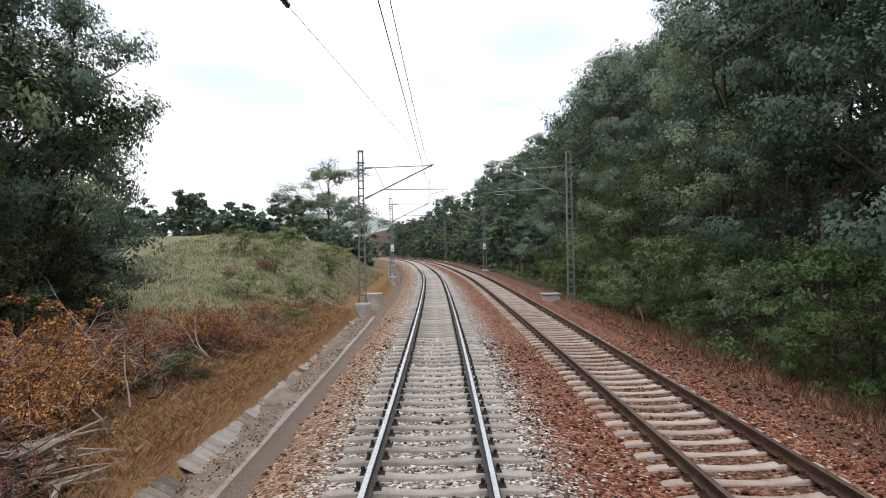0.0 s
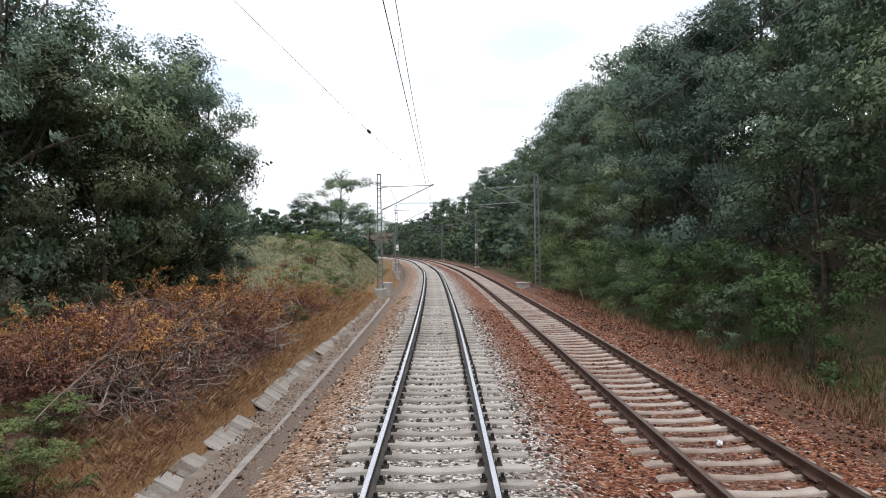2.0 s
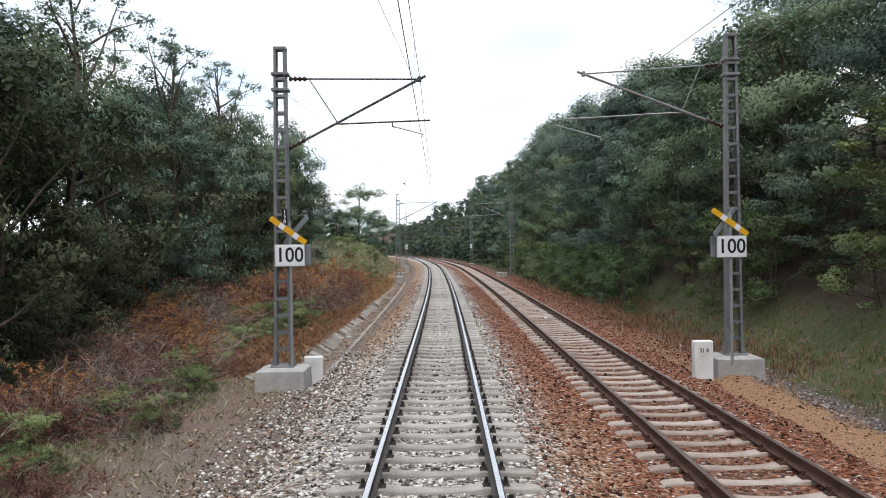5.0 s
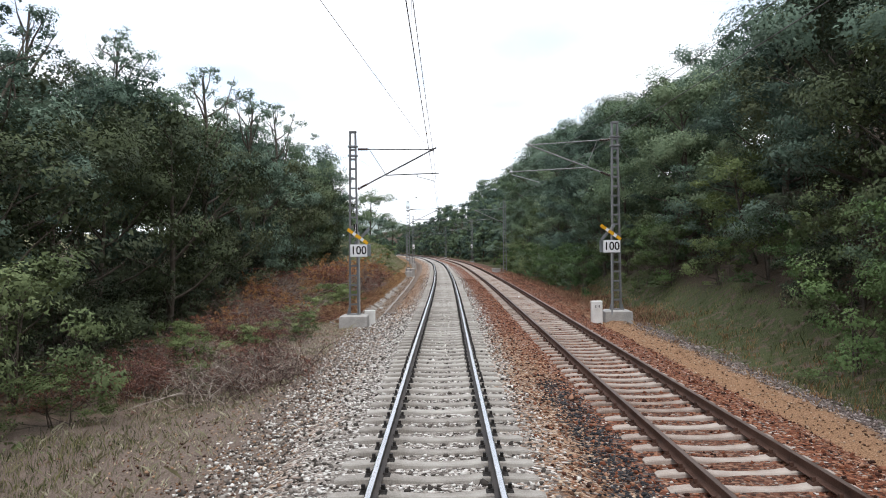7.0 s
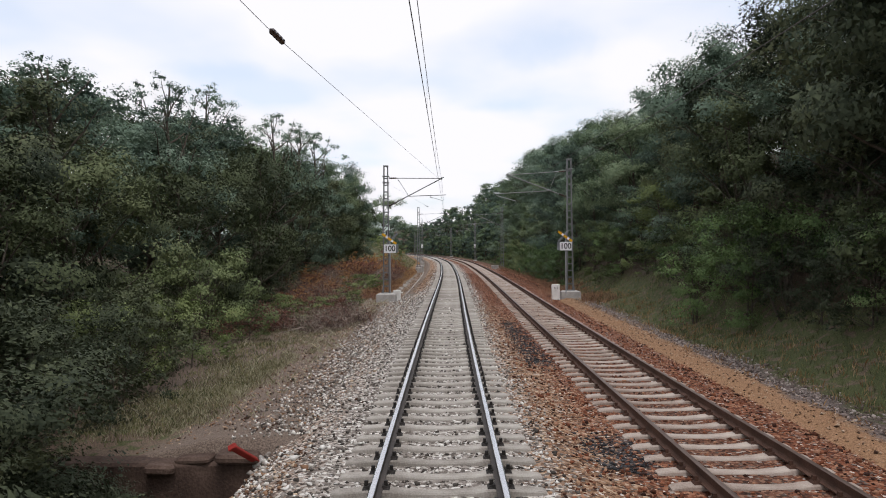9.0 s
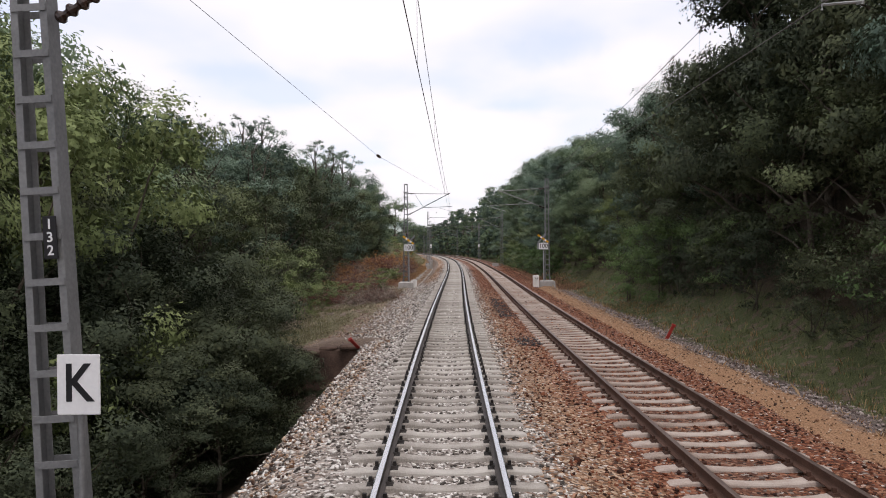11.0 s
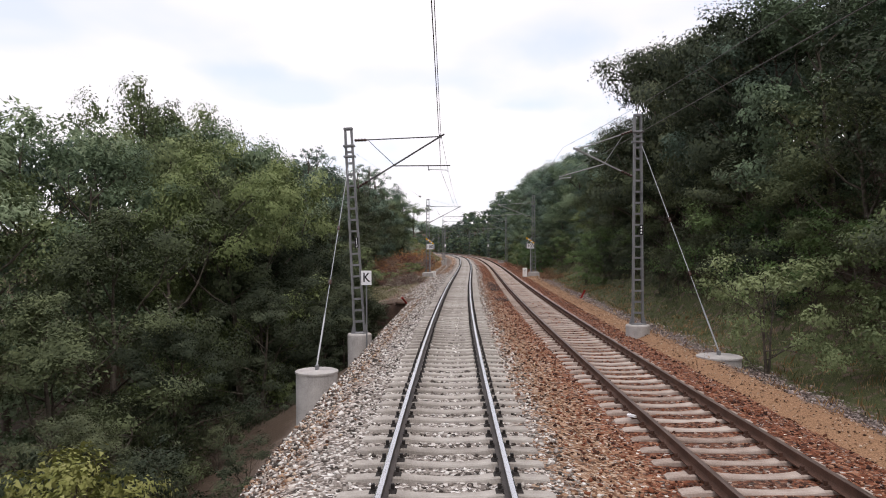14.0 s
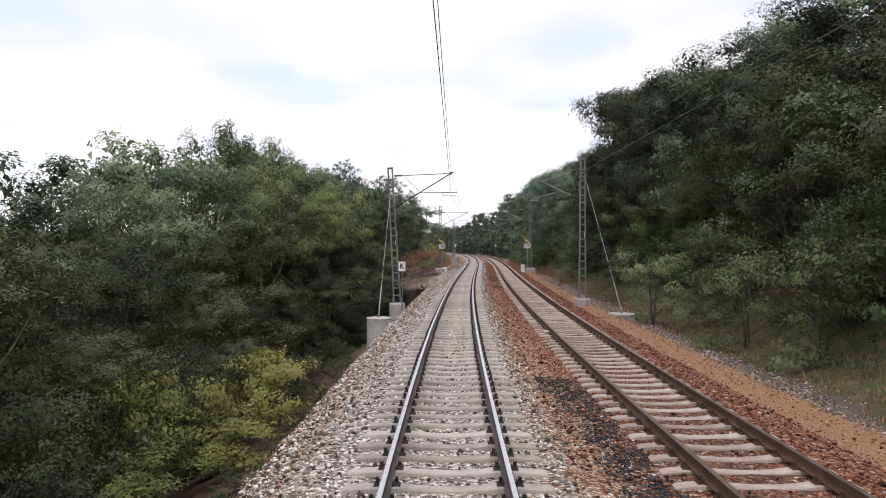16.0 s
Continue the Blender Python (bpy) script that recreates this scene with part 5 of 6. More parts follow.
def belt(name, spots, leaves, size, material, label):
    """Far trees, too distant to part, as one mass: s, lat, height and crown radius of each."""
    rng = np.random.default_rng(len(spots))
    vs, ns, wood = [], [], Geo()
    for s, l, h, r in spots:
        x, y = place(s, l)
        z = float(ground_height(s, l)) - 0.2
        k = 16
        a, u = rng.uniform(0, 6.283, k), rng.random(k) ** 0.75
        prof = r * np.sqrt(np.clip(1 - (u - 0.45) ** 2 / 0.36, 0.05, 1)) * rng.uniform(0.35, 1.0, k)
        c = np.stack([float(x) + np.cos(a) * prof, float(y) + np.sin(a) * prof, z + h * (0.06 + 0.88 * u)], -1)
        v, _, nv = crown_array(rng, c, 0.10 * h * rng.uniform(0.8, 1.3, k), leaves, size, 3, 5)
        vs.append(v)
        ns.append(nv)
        wood.tube([(float(x), float(y), z), (float(x), float(y), z + h * 0.5), (float(x) + 0.3, float(y), z + h * 0.85)], [0.016 * h, 0.01 * h, 0.02], 5)
    v = np.concatenate(vs)
    t = thing(name, Matrix(), label, "trees", kind="stuff")
    part("foliage", soft_leaves("foliage", v, np.arange(len(v)).reshape(-1, 3), np.concatenate(ns), material), None, t)
    part("timber", wood, M_BARK, t)


# far side of the line: shrubs, woodland edge, tall trees up the slope
FAR_TOP = ([-112, -72, -62, -54, -45, -34, -31, -22, -6, 8, 20, 45, 70, 90], [11.6, 12.2, 14.0, 15.6, 16.2, 16.8, 14.6, 14.2, 14.6, 14.6, 15.6, 17.6, 18.4, 18.2])
s = -92.0
while s < 62:
    near = s > 6
    if near or pick.random() < 0.7:
        # beyond -16 mostly shrubs whose leaf colour carries the shade
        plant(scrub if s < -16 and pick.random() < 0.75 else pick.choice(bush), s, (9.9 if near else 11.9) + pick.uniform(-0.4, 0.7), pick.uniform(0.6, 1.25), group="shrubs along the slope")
    if pick.random() < 0.5:
        plant(lime[0] if pick.random() < 0.3 else bush[0], s + 1.2, (10.7 if near else 12.2) + pick.uniform(0, 0.8), pick.uniform(0.8, 1.4), group="shrubs along the slope")
    s += 2.4
s = -94.0
while s < 66:
    # trees with shade painted into the leaves make this stretch dim
    wild = s < -18
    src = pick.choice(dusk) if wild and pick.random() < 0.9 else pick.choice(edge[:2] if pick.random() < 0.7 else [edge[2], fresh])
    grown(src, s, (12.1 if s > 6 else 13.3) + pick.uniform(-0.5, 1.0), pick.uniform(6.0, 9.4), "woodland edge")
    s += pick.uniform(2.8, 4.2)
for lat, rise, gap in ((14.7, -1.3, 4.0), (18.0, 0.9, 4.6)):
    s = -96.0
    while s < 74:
        # the dim stretch takes shade-darkened tall trees as well
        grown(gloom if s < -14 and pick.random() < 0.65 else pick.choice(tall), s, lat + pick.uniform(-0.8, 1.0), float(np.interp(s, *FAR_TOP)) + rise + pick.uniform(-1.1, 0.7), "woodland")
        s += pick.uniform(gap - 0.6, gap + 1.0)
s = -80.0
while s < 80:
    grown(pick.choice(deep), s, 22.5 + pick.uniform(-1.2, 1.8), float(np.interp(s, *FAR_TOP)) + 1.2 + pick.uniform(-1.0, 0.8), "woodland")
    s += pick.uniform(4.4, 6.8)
# overhang in leaves already darkened for shade
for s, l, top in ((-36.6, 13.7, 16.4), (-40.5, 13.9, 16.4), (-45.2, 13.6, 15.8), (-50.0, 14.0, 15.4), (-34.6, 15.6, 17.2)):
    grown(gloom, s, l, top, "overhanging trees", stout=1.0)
for s, l, k in ((38.0, 10.9, 1.9), (25.0, 9.9, 1.25), (17.9, 10.2, 1.25), (30.5, 10.2, 1.3), (-24, 10.6, 1.0), (-64.0, 8.9, 1.15), (-66.8, 11.6, 1.35), (-71.5, 10.2, 1.1), (-75.5, 10.8, 1.3)):
    plant(lime[0] if s > 29 or s < -60 else bush[0], s, l, k, group="shrubs along the slope")
for rows, mat in ((0, M_LEAF_BLUE), (1, M_LEAF)):
    out = []
    s = 64.0 + rows * 2.6
    while s < 260:
        far = 1.0 if s < 190 else 0.75
        out.append((s, 10.6 + pick.uniform(-0.6, 1.2), far * pick.uniform(5, 7.5), 2.6))
        out.append((s + 2.0, 15.2 + pick.uniform(-1.3, 1.3), far * pick.uniform(9.5, 12.5), 3.2))
        if s < 165:
            out.append((s + 1.0, 21.5 + pick.uniform(-1.5, 2.5), pick.uniform(11.5, 14.5), 3.6))
        s += 5.2
    belt("far_woodland", out, 2400, 0.13, mat, "distant dark green woodland climbing the slope beside the line")
    out = []
    s = 60.0 + rows * 2.6
    while s < 250:
        out.append((s, -7.6 - pick.uniform(0, 1.4), pick.uniform(2.8, 4.4) if s > 84 else 2.4 if s > 74 else 1.2, 2.3 if s > 84 else 1.4))
        if s > 66:
            out.append((s + 3, -13 + pick.uniform(-2, 2), pick.uniform(4.2, 5.6), 2.8))
        s += 5.6
    for s in np.arange(66, 92, 3.2):
        out.append((float(s) + rows, -18 + pick.uniform(-1.5, 1.5), pick.uniform(3.4, 4.4), 2.4))
        out.append((float(s) + rows, -23 + pick.uniform(-2, 2), pick.uniform(4.0, 5.4), 2.6))
        out.append((float(s) + rows, -31 + pick.uniform(-3, 3), pick.uniform(4.5, 5.6), 2.8))
    belt("far_hedge", out, 1800, 0.125, mat, "distant belt of low dark green trees behind the mound")

# near side: woodland edge behind the cleared strip
NEAR_TOP = ([-44, -34, -26, -20, -15, -5, 15, 20, 24, 30, 40], [8.8, 9.0, 8.7, 9.8, 11.2, 11.3, 11.3, 10.6, 8.4, 7.4, 7.0])
s = -41.0
while s < 17:
    front = -11.6 if s < 8 else -10.4
    # shade-darkened trees and shrubs paint the gloom beneath the canopies
    grown(pick.choice(dusk if s < -14 else edge[:2] + dusk), s, front + pick.uniform(-0.8, 0.7), float(np.interp(s, *NEAR_TOP)) - pick.uniform(2.0, 4.2), "near woodland edge")
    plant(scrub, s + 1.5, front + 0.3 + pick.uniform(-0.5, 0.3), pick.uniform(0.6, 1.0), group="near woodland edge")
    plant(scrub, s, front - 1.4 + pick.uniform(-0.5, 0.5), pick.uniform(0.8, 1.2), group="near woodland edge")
    s += 3.0
s = -44.0
while s < 18:
    # some of these also have shade painted into the leaves
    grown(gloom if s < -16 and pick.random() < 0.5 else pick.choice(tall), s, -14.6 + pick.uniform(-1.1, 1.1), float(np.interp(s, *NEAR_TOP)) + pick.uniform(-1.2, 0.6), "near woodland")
    s += pick.uniform(3.4, 4.8)
s = -44.0
while s < 22:
    grown(pick.choice(deep), s, -20 + pick.uniform(-2, 2), float(np.interp(s, *NEAR_TOP)) + pick.uniform(0.2, 2.0), "near woodland")
    s += 5.4
for s, l, top in ((7, -12.2, 13.0), (1.5, -11.6, 12.4), (-6.0, -17.0, 14.0), (-8.2, -12.0, 11.8), (-16, -14.6, 12.2), (-24.0, -12.4, 9.6), (-31, -12.6, 9.4)):
    grown(gaunt, s, l, top, "gaunt trees")
for s, l, top in ((27, -15.5, 6.6), (31, -18, 6.8), (36, -20, 6.4), (42, -22, 6.8), (24.5, -13.5, 7.2), (48, -24, 6.8), (55, -24, 7.0)):
    grown(edge[1], s, l, top, "near woodland edge")
# big trees beside the cleared strip and the lone tree behind the mound
grown(tall[2], 19.6, -10.9, 10.6, "big strip trees", "large leafy green tree beside the cleared strip", full=0.7)
grown(edge[0], 18.2, -10.2, 7.6, "big strip trees", "large leafy green tree beside the cleared strip", full=0.85)
grown(tall[0], 16.2, -11.2, 11.4, "big strip trees", "large leafy green tree beside the cleared strip", full=0.9)
grown(edge[0], 13.6, -10.6, 10.0, "big strip trees", "large leafy green tree beside the cleared strip", stout=0.9)
grown(tall[1], 10.4, -12.0, 11.4, "big strip trees", "large leafy green tree beside the cleared strip", full=0.9)
grown(edge[1], 18.6, -9.9, 6.5, "near woodland edge", full=0.85)
# darkened shrubs put the shade at the foot of the big trees
for s, l, top in ((20.6, -10.4, 3.4), (18.6, -9.6, 2.9), (16.4, -10.0, 3.2), (22.2, -11.6, 3.6), (14.2, -10.0, 3.0), (24.0, -12.6, 3.8), (19.5, -12.2, 4.4)):
    grown(scrub, s, l, top, "near woodland edge")
grown(tall[1], 77.6, -10.9, 12.6, "", "lone rounded tree above the grassy mound", full=1.1)
grown(edge[1], 70.0, -9.6, 7.6, "trees behind the mound")
grown(edge[0], 73.0, -7.2, 7.2, "trees behind the mound")
grown(edge[1], 75.0, -14.6, 9.0, "trees behind the mound")
grown(edge[0], 79.0, -12.6, 8.6, "trees behind the mound")

# valley below the embankment


CREST_S = [-110, -80, -73, -66, -59, -47, -43]
CREST = {0: [-1.5, 0.2, 1.5, 3.2, 5.0, 8.6, 8.4], 1: [0.5, 2.2, 3.7, 7.2, 8.6, 11.9, 11.2], 2: [1.2, 2.8, 3.6, 4.9, 7.4, 11.2, 11.0]}


def valley(src, s, l, row, group="valley trees"):
    """A tree below the embankment, grown up to the crest that the crowns reach there."""
    top = float(np.interp(s, CREST_S, CREST[row])) + pick.uniform(-2.4, 0.8)
    grown(src, s, l, top, group, slim=0.72, stout=1.4, full=1.02)


s = -108.0
while s < -44:
    k = pick.randrange(2)
    # most rows here wear leaves with valley shade put into the colour
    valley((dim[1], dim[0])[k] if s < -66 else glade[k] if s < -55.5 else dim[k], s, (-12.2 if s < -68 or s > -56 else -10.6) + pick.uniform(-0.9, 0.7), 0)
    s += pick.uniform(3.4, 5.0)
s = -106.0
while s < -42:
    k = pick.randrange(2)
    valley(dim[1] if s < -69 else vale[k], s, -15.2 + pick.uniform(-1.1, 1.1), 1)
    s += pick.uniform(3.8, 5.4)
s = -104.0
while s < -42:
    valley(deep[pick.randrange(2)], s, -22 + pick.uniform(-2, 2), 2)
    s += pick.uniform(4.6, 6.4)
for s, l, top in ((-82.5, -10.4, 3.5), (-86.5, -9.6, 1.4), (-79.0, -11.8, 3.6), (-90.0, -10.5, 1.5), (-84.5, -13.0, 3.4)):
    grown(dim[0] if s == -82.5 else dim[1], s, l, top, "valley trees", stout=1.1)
# shrubs in shade-darkened leaves, painting the dark foot of the valley
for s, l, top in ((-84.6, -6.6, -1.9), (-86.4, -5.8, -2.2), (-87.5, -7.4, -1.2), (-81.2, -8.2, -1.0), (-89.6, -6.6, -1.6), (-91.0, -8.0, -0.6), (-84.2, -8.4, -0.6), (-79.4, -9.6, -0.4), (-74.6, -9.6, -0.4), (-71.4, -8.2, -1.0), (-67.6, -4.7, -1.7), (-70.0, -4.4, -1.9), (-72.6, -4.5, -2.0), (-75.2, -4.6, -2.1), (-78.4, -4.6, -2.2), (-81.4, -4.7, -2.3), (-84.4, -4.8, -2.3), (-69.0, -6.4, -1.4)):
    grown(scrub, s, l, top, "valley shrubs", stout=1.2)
# tall trees added here partly to shade the ground by the culvert
for s, l, top in ((-44.4, -9.8, 8.6), (-48.0, -9.4, 8.8), (-52.0, -9.8, 7.6)):
    grown(glade[0], s, l, top, "valley trees", slim=0.8)
for s, l, top in ((-45.4, -11.2, 9.8), (-43.6, -14.6, 11.0), (-47.6, -15.8, 11.6)):
    grown(tall[1] if l > -12 else vale[0], s, l, top, "valley trees", slim=0.7, full=0.9)
# leaf colour of these trees carries the deep shade by the drop
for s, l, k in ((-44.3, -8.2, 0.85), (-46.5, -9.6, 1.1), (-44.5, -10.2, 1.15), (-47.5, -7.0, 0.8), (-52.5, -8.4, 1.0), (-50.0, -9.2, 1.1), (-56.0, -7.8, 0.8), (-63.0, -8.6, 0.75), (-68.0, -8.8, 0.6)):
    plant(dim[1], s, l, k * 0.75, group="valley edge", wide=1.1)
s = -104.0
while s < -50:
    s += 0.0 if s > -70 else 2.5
    # shade is in the leaf colour of these shrubs too
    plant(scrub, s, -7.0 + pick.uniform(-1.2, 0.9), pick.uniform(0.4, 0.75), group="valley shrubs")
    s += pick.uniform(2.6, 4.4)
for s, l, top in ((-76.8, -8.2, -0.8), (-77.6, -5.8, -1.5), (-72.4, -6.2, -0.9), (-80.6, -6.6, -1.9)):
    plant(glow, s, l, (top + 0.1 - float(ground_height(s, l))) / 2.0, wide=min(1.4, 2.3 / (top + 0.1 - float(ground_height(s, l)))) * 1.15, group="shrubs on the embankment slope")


# more trees with painted-in shade, to darken the ground below the wall
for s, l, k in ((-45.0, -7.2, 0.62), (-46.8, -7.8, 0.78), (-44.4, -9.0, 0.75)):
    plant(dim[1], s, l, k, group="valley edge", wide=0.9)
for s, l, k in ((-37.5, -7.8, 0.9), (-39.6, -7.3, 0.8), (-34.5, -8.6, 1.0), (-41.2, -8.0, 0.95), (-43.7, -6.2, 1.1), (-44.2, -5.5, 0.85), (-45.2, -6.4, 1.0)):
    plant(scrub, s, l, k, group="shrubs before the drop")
# low copies with shade-darkened leaves for the dark pit below the culvert
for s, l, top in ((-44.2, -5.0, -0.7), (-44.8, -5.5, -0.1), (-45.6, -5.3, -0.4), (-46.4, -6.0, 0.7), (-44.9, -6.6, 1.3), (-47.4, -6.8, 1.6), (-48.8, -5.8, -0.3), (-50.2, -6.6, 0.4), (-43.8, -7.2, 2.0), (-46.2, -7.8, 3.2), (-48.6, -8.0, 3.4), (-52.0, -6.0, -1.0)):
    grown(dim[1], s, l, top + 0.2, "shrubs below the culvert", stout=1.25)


def clear_spare(sources):
    """Patterns that were not planted anywhere go."""
    for src in sources:
        if src.name not in USED:
            for ob in list(src.children) + [src]:
                bpy.data.objects.remove(ob)


def dead_shrub(seed, h, w, leaves, mat, sticks, wood, upright, label):
    """Cut, dried brushwood: arching stems with side twigs, the dead leaves strung along them; leaves: number on each twig."""
    rng = np.random.default_rng(seed)
    g, at = Geo(), []
    for i in range(sticks):
        p = (rng.normal(0, w * 0.36), rng.normal(0, w * 0.36), rng.uniform(-0.05, h * 0.25))
        d = (rng.normal(0, 1), rng.normal(0, 1), rng.uniform(0.2, 1.0) + upright)
        ln = rng.uniform(0.55, 1.1) * (w if upright < 0.5 else h)
        b = limb(g, rng, p, d, ln, rng.uniform(0.007, 0.018), 0.4, -0.12, 6, 3)
        for q in (1, 2, 3, 4, 5, 6):
            tw = limb(g, rng, b[q], rng.normal(0, 1, 3) + np.array([0, 0, 0.4]), rng.uniform(0.2, 0.45), 0.005, 0.4, -0.1, 3, 3)
            if leaves and rng.random() < 0.85:
                for e in range(3):
                    at += [tuple(tw[e].lerp(tw[e + 1], float(f))) for f in rng.random(leaves)]
    g.v = [(x, y, min(z, h * (1 - 0.25 * min((x * x + y * y) / (w * w), 1)) + 0.1 * math.sin(9 * x + 7 * y))) for x, y, z in g.v]
    t = new("brush_heap")
    tagged(t, label, "brushwood")
    part("brushwood", g.mesh("brushwood", wood), None, t)
    if at:
        at = np.array([(x, y, max(min(z, h), 0.03)) for x, y, z in at])
        v, f = leaf_array(rng, at, 0.055, len(at), 0.017, 0.8, 0.2, 0.5)
        v[:, 2] = np.maximum(v[:, 2], 0.0)
        part("dead_leaves", raw_mesh("dead_leaves", v, f, mat), None, t)
    return t


L_ORANGE = "dried shrub with orange-brown feathery dead leaves"
L_RUSSET = "heap of cut brush with dark russet dried leaves"
heap = [dead_shrub(41, 1.45, 0.95, 24, M_LEAF_DEAD, 30, M_TWIG, 0.7, L_ORANGE), dead_shrub(42, 0.95, 1.35, 18, M_LEAF_RUSSET, 40, M_TWIG, 0.2, L_RUSSET),
        dead_shrub(43, 0.85, 1.5, 0, None, 44, M_TWIG, 0.1, "tangle of bare brown cut twigs"), dead_shrub(44, 0.9, 1.5, 0, None, 30, M_DEADWOOD, 0.3, "tangle of bleached grey cut branches")]
# stretches of brush: s from and to, lat from and to, number, shares of the four kinds, size
for s0, s1, l0, l1, count, share, low, high in (
        (10.6, 14.2, -8.4, -6.2, 12, (6, 1, 1, 0), 0.95, 1.3), (14.5, 21.0, -8.2, -5.8, 15, (3, 3, 2, 1), 0.75, 1.05), (20.0, 27.0, -7.5, -5.1, 8, (2, 3, 1, 1), 0.5, 0.8),
        (9.5, 16.0, -10.0, -8.0, 10, (1, 6, 3, 1), 0.9, 1.3), (0.8, 8.5, -8.4, -6.0, 34, (2, 7, 5, 3), 1.2, 1.75), (0.6, 8.0, -6.3, -5.2, 14, (1, 4, 4, 3), 0.85, 1.25), (0.4, 3.2, -8.0, -6.4, 6, (1, 0, 0, 0), 0.95, 1.2),
        (25.0, 36.0, -9.5, -5.2, 9, (1, 3, 2, 0), 0.35, 0.6), (-11.0, 1.0, -10.3, -7.6, 28, (2, 5, 3, 3), 0.8, 1.2), (-10.0, 0.0, -7.4, -5.8, 5, (1, 2, 1, 1), 0.4, 0.6), (-18.5, -12.0, -8.6, -5.6, 18, (1, 5, 3, 4), 0.75, 1.1),
        (-26.6, -23.4, -5.9, -3.9, 12, (0, 3, 4, 4), 0.8, 1.05), (-22.0, -16.0, -6.4, -4.4, 7, (0, 4, 2, 1), 0.4, 0.6), (-27.0, -19.0, -9.4, -6.8, 13, (0, 4, 3, 1), 0.65, 0.95)):
    for k in range(count):
        s, l = s0 + (s1 - s0) * (k + pick.random()) / count, pick.uniform(l0, l1)
        plant(pick.choices(heap, share)[0], s, l, pick.uniform(low, high), sink=0.05, group="brush heaps")
stump = thing("tree_stump", spot(1.4, -6.4, float(ground_height(1.4, -6.4)), 0.4), "low grey sawn tree stump among cut brush", "tree stump")
part("bole", Geo().lathe([(0.42, -0.15), (0.36, 0.03), (0.30, 0.14), (0.285, 0.36), (0.27, 0.39)], 18, squash=0.88), M_BARK, stump)
part("cut_face", Geo().lathe([(0.262, 0.385), (0.26, 0.398)], 18, squash=0.88), M_DEADWOOD, stump, "bleached sawn face")
brng = np.random.default_rng(71)
for k in range(104):
    s, l = float(brng.uniform(-27, 24) if k < 34 else brng.uniform(0, 17)), float(brng.uniform(-7.8, -5.2))
    if s > 20 and l < -5.6:
        continue
    t = thing("dead_branch", spot(s, l, float(ground_height(s, l)) + float(brng.uniform(0.1, 0.8)), float(brng.uniform(0, 6.28))), "long bleached dead branch sticking out of cut brush", "dead branch", "dead branches")
    g = Geo()
    ln = float(brng.uniform(0.9, 2.4))
    b = limb(g, brng, (0, 0, 0), (1, brng.normal(0, 0.3), brng.uniform(-0.1, 0.9)), ln, float(brng.uniform(0.014, 0.03)), 0.28, 0.0, 6, 5)
    part("stem", g, M_DEADWOOD, t)
    for q in (2, 3, 4, 5):
        g = Geo()
        limb(g, brng, b[q], (brng.normal(0.5, 0.6), brng.normal(0, 0.8), brng.normal(0.2, 0.5)), ln * 0.35, 0.008, 0.4, 0.0, 4, 4)
        part("twig", g, M_DEADWOOD, t)
small = recolour(bush[2], M_LEAF_OLIVE, "low olive-green weed bush among cut brush")
for s, l, k in ((-1.2, -5.7, 0.46), (-2.4, -6.3, 0.55), (-2.9, -5.2, 0.4), (-3.6, -5.6, 0.48), (-4.8, -6.6, 0.55), (-6.4, -5.8, 0.38), (-8.0, -6.4, 0.4), (14.6, -5.5, 0.4), (16.2, -5.9, 0.42), (-12.6, -6.2, 0.45), (-14.2, -5.4, 0.3), (-15.6, -5.2, 0.42), (-17.0, -6.0, 0.4), (-19.0, -6.6, 0.4), (-20.4, -5.7, 0.36), (-18.0, -4.9, 0.28), (-22, -7.0, 0.6), (-24, -6.4, 0.42), (-20, -8.4, 0.6), (26, -5.4, 0.4), (30, -6.2, 0.5), (33, -6.6, 0.45), (37, -5.8, 0.35), (34, -8.0, 0.6), (39, -8.6, 0.7), (43, -6.6, 0.6), (46, -9.5, 0.7), (29, -8.0, 0.6), (50, -7.2, 0.8), (36, -10.0, 0.7), (-28, -7.6, 0.6)):
    plant(small, s, l, k * 0.85, wide=1.3, sink=0.05, group="low weed bushes")
for s, l, k in ((-30, -8.6, 1.15), (-33, -7.9, 1.0), (-27, -9.2, 1.2), (-36.5, -8.4, 1.1)):
    plant(lime[0] if k > 1.12 else bush[2], s, l, k, group="shrubs before the drop")

clear_spare(tall + deep + edge + bush + dale + dusk + dim + glade + lime + vale + [gloom, scrub, glow, fresh, gaunt, small])

# stack of cut branches beside the drain
pile = thing("branch_stack", spot(8.8, -4.95, float(ground_height(8.8, -4.95)) - 0.02, 0.75), "loose stack of grey cut branches beside the drain", "branch stack")
prng = np.random.default_rng(9)
for i in range(44):
    g = Geo()
    lay = i // 9
    a = prng.normal(0.2, 0.75)
    limb(g, prng, (-0.45 * math.cos(a) + prng.normal(0, 0.22), -0.45 * math.sin(a) + prng.normal(0, 0.3), 0.10 + 0.11 * lay), (math.cos(a), math.sin(a), prng.normal(0, 0.08)), prng.uniform(0.7, 1.3), prng.uniform(0.022, 0.055), 0.16, 0.0, 5, 6)
    part("branch", g, M_DEADWOOD, pile)
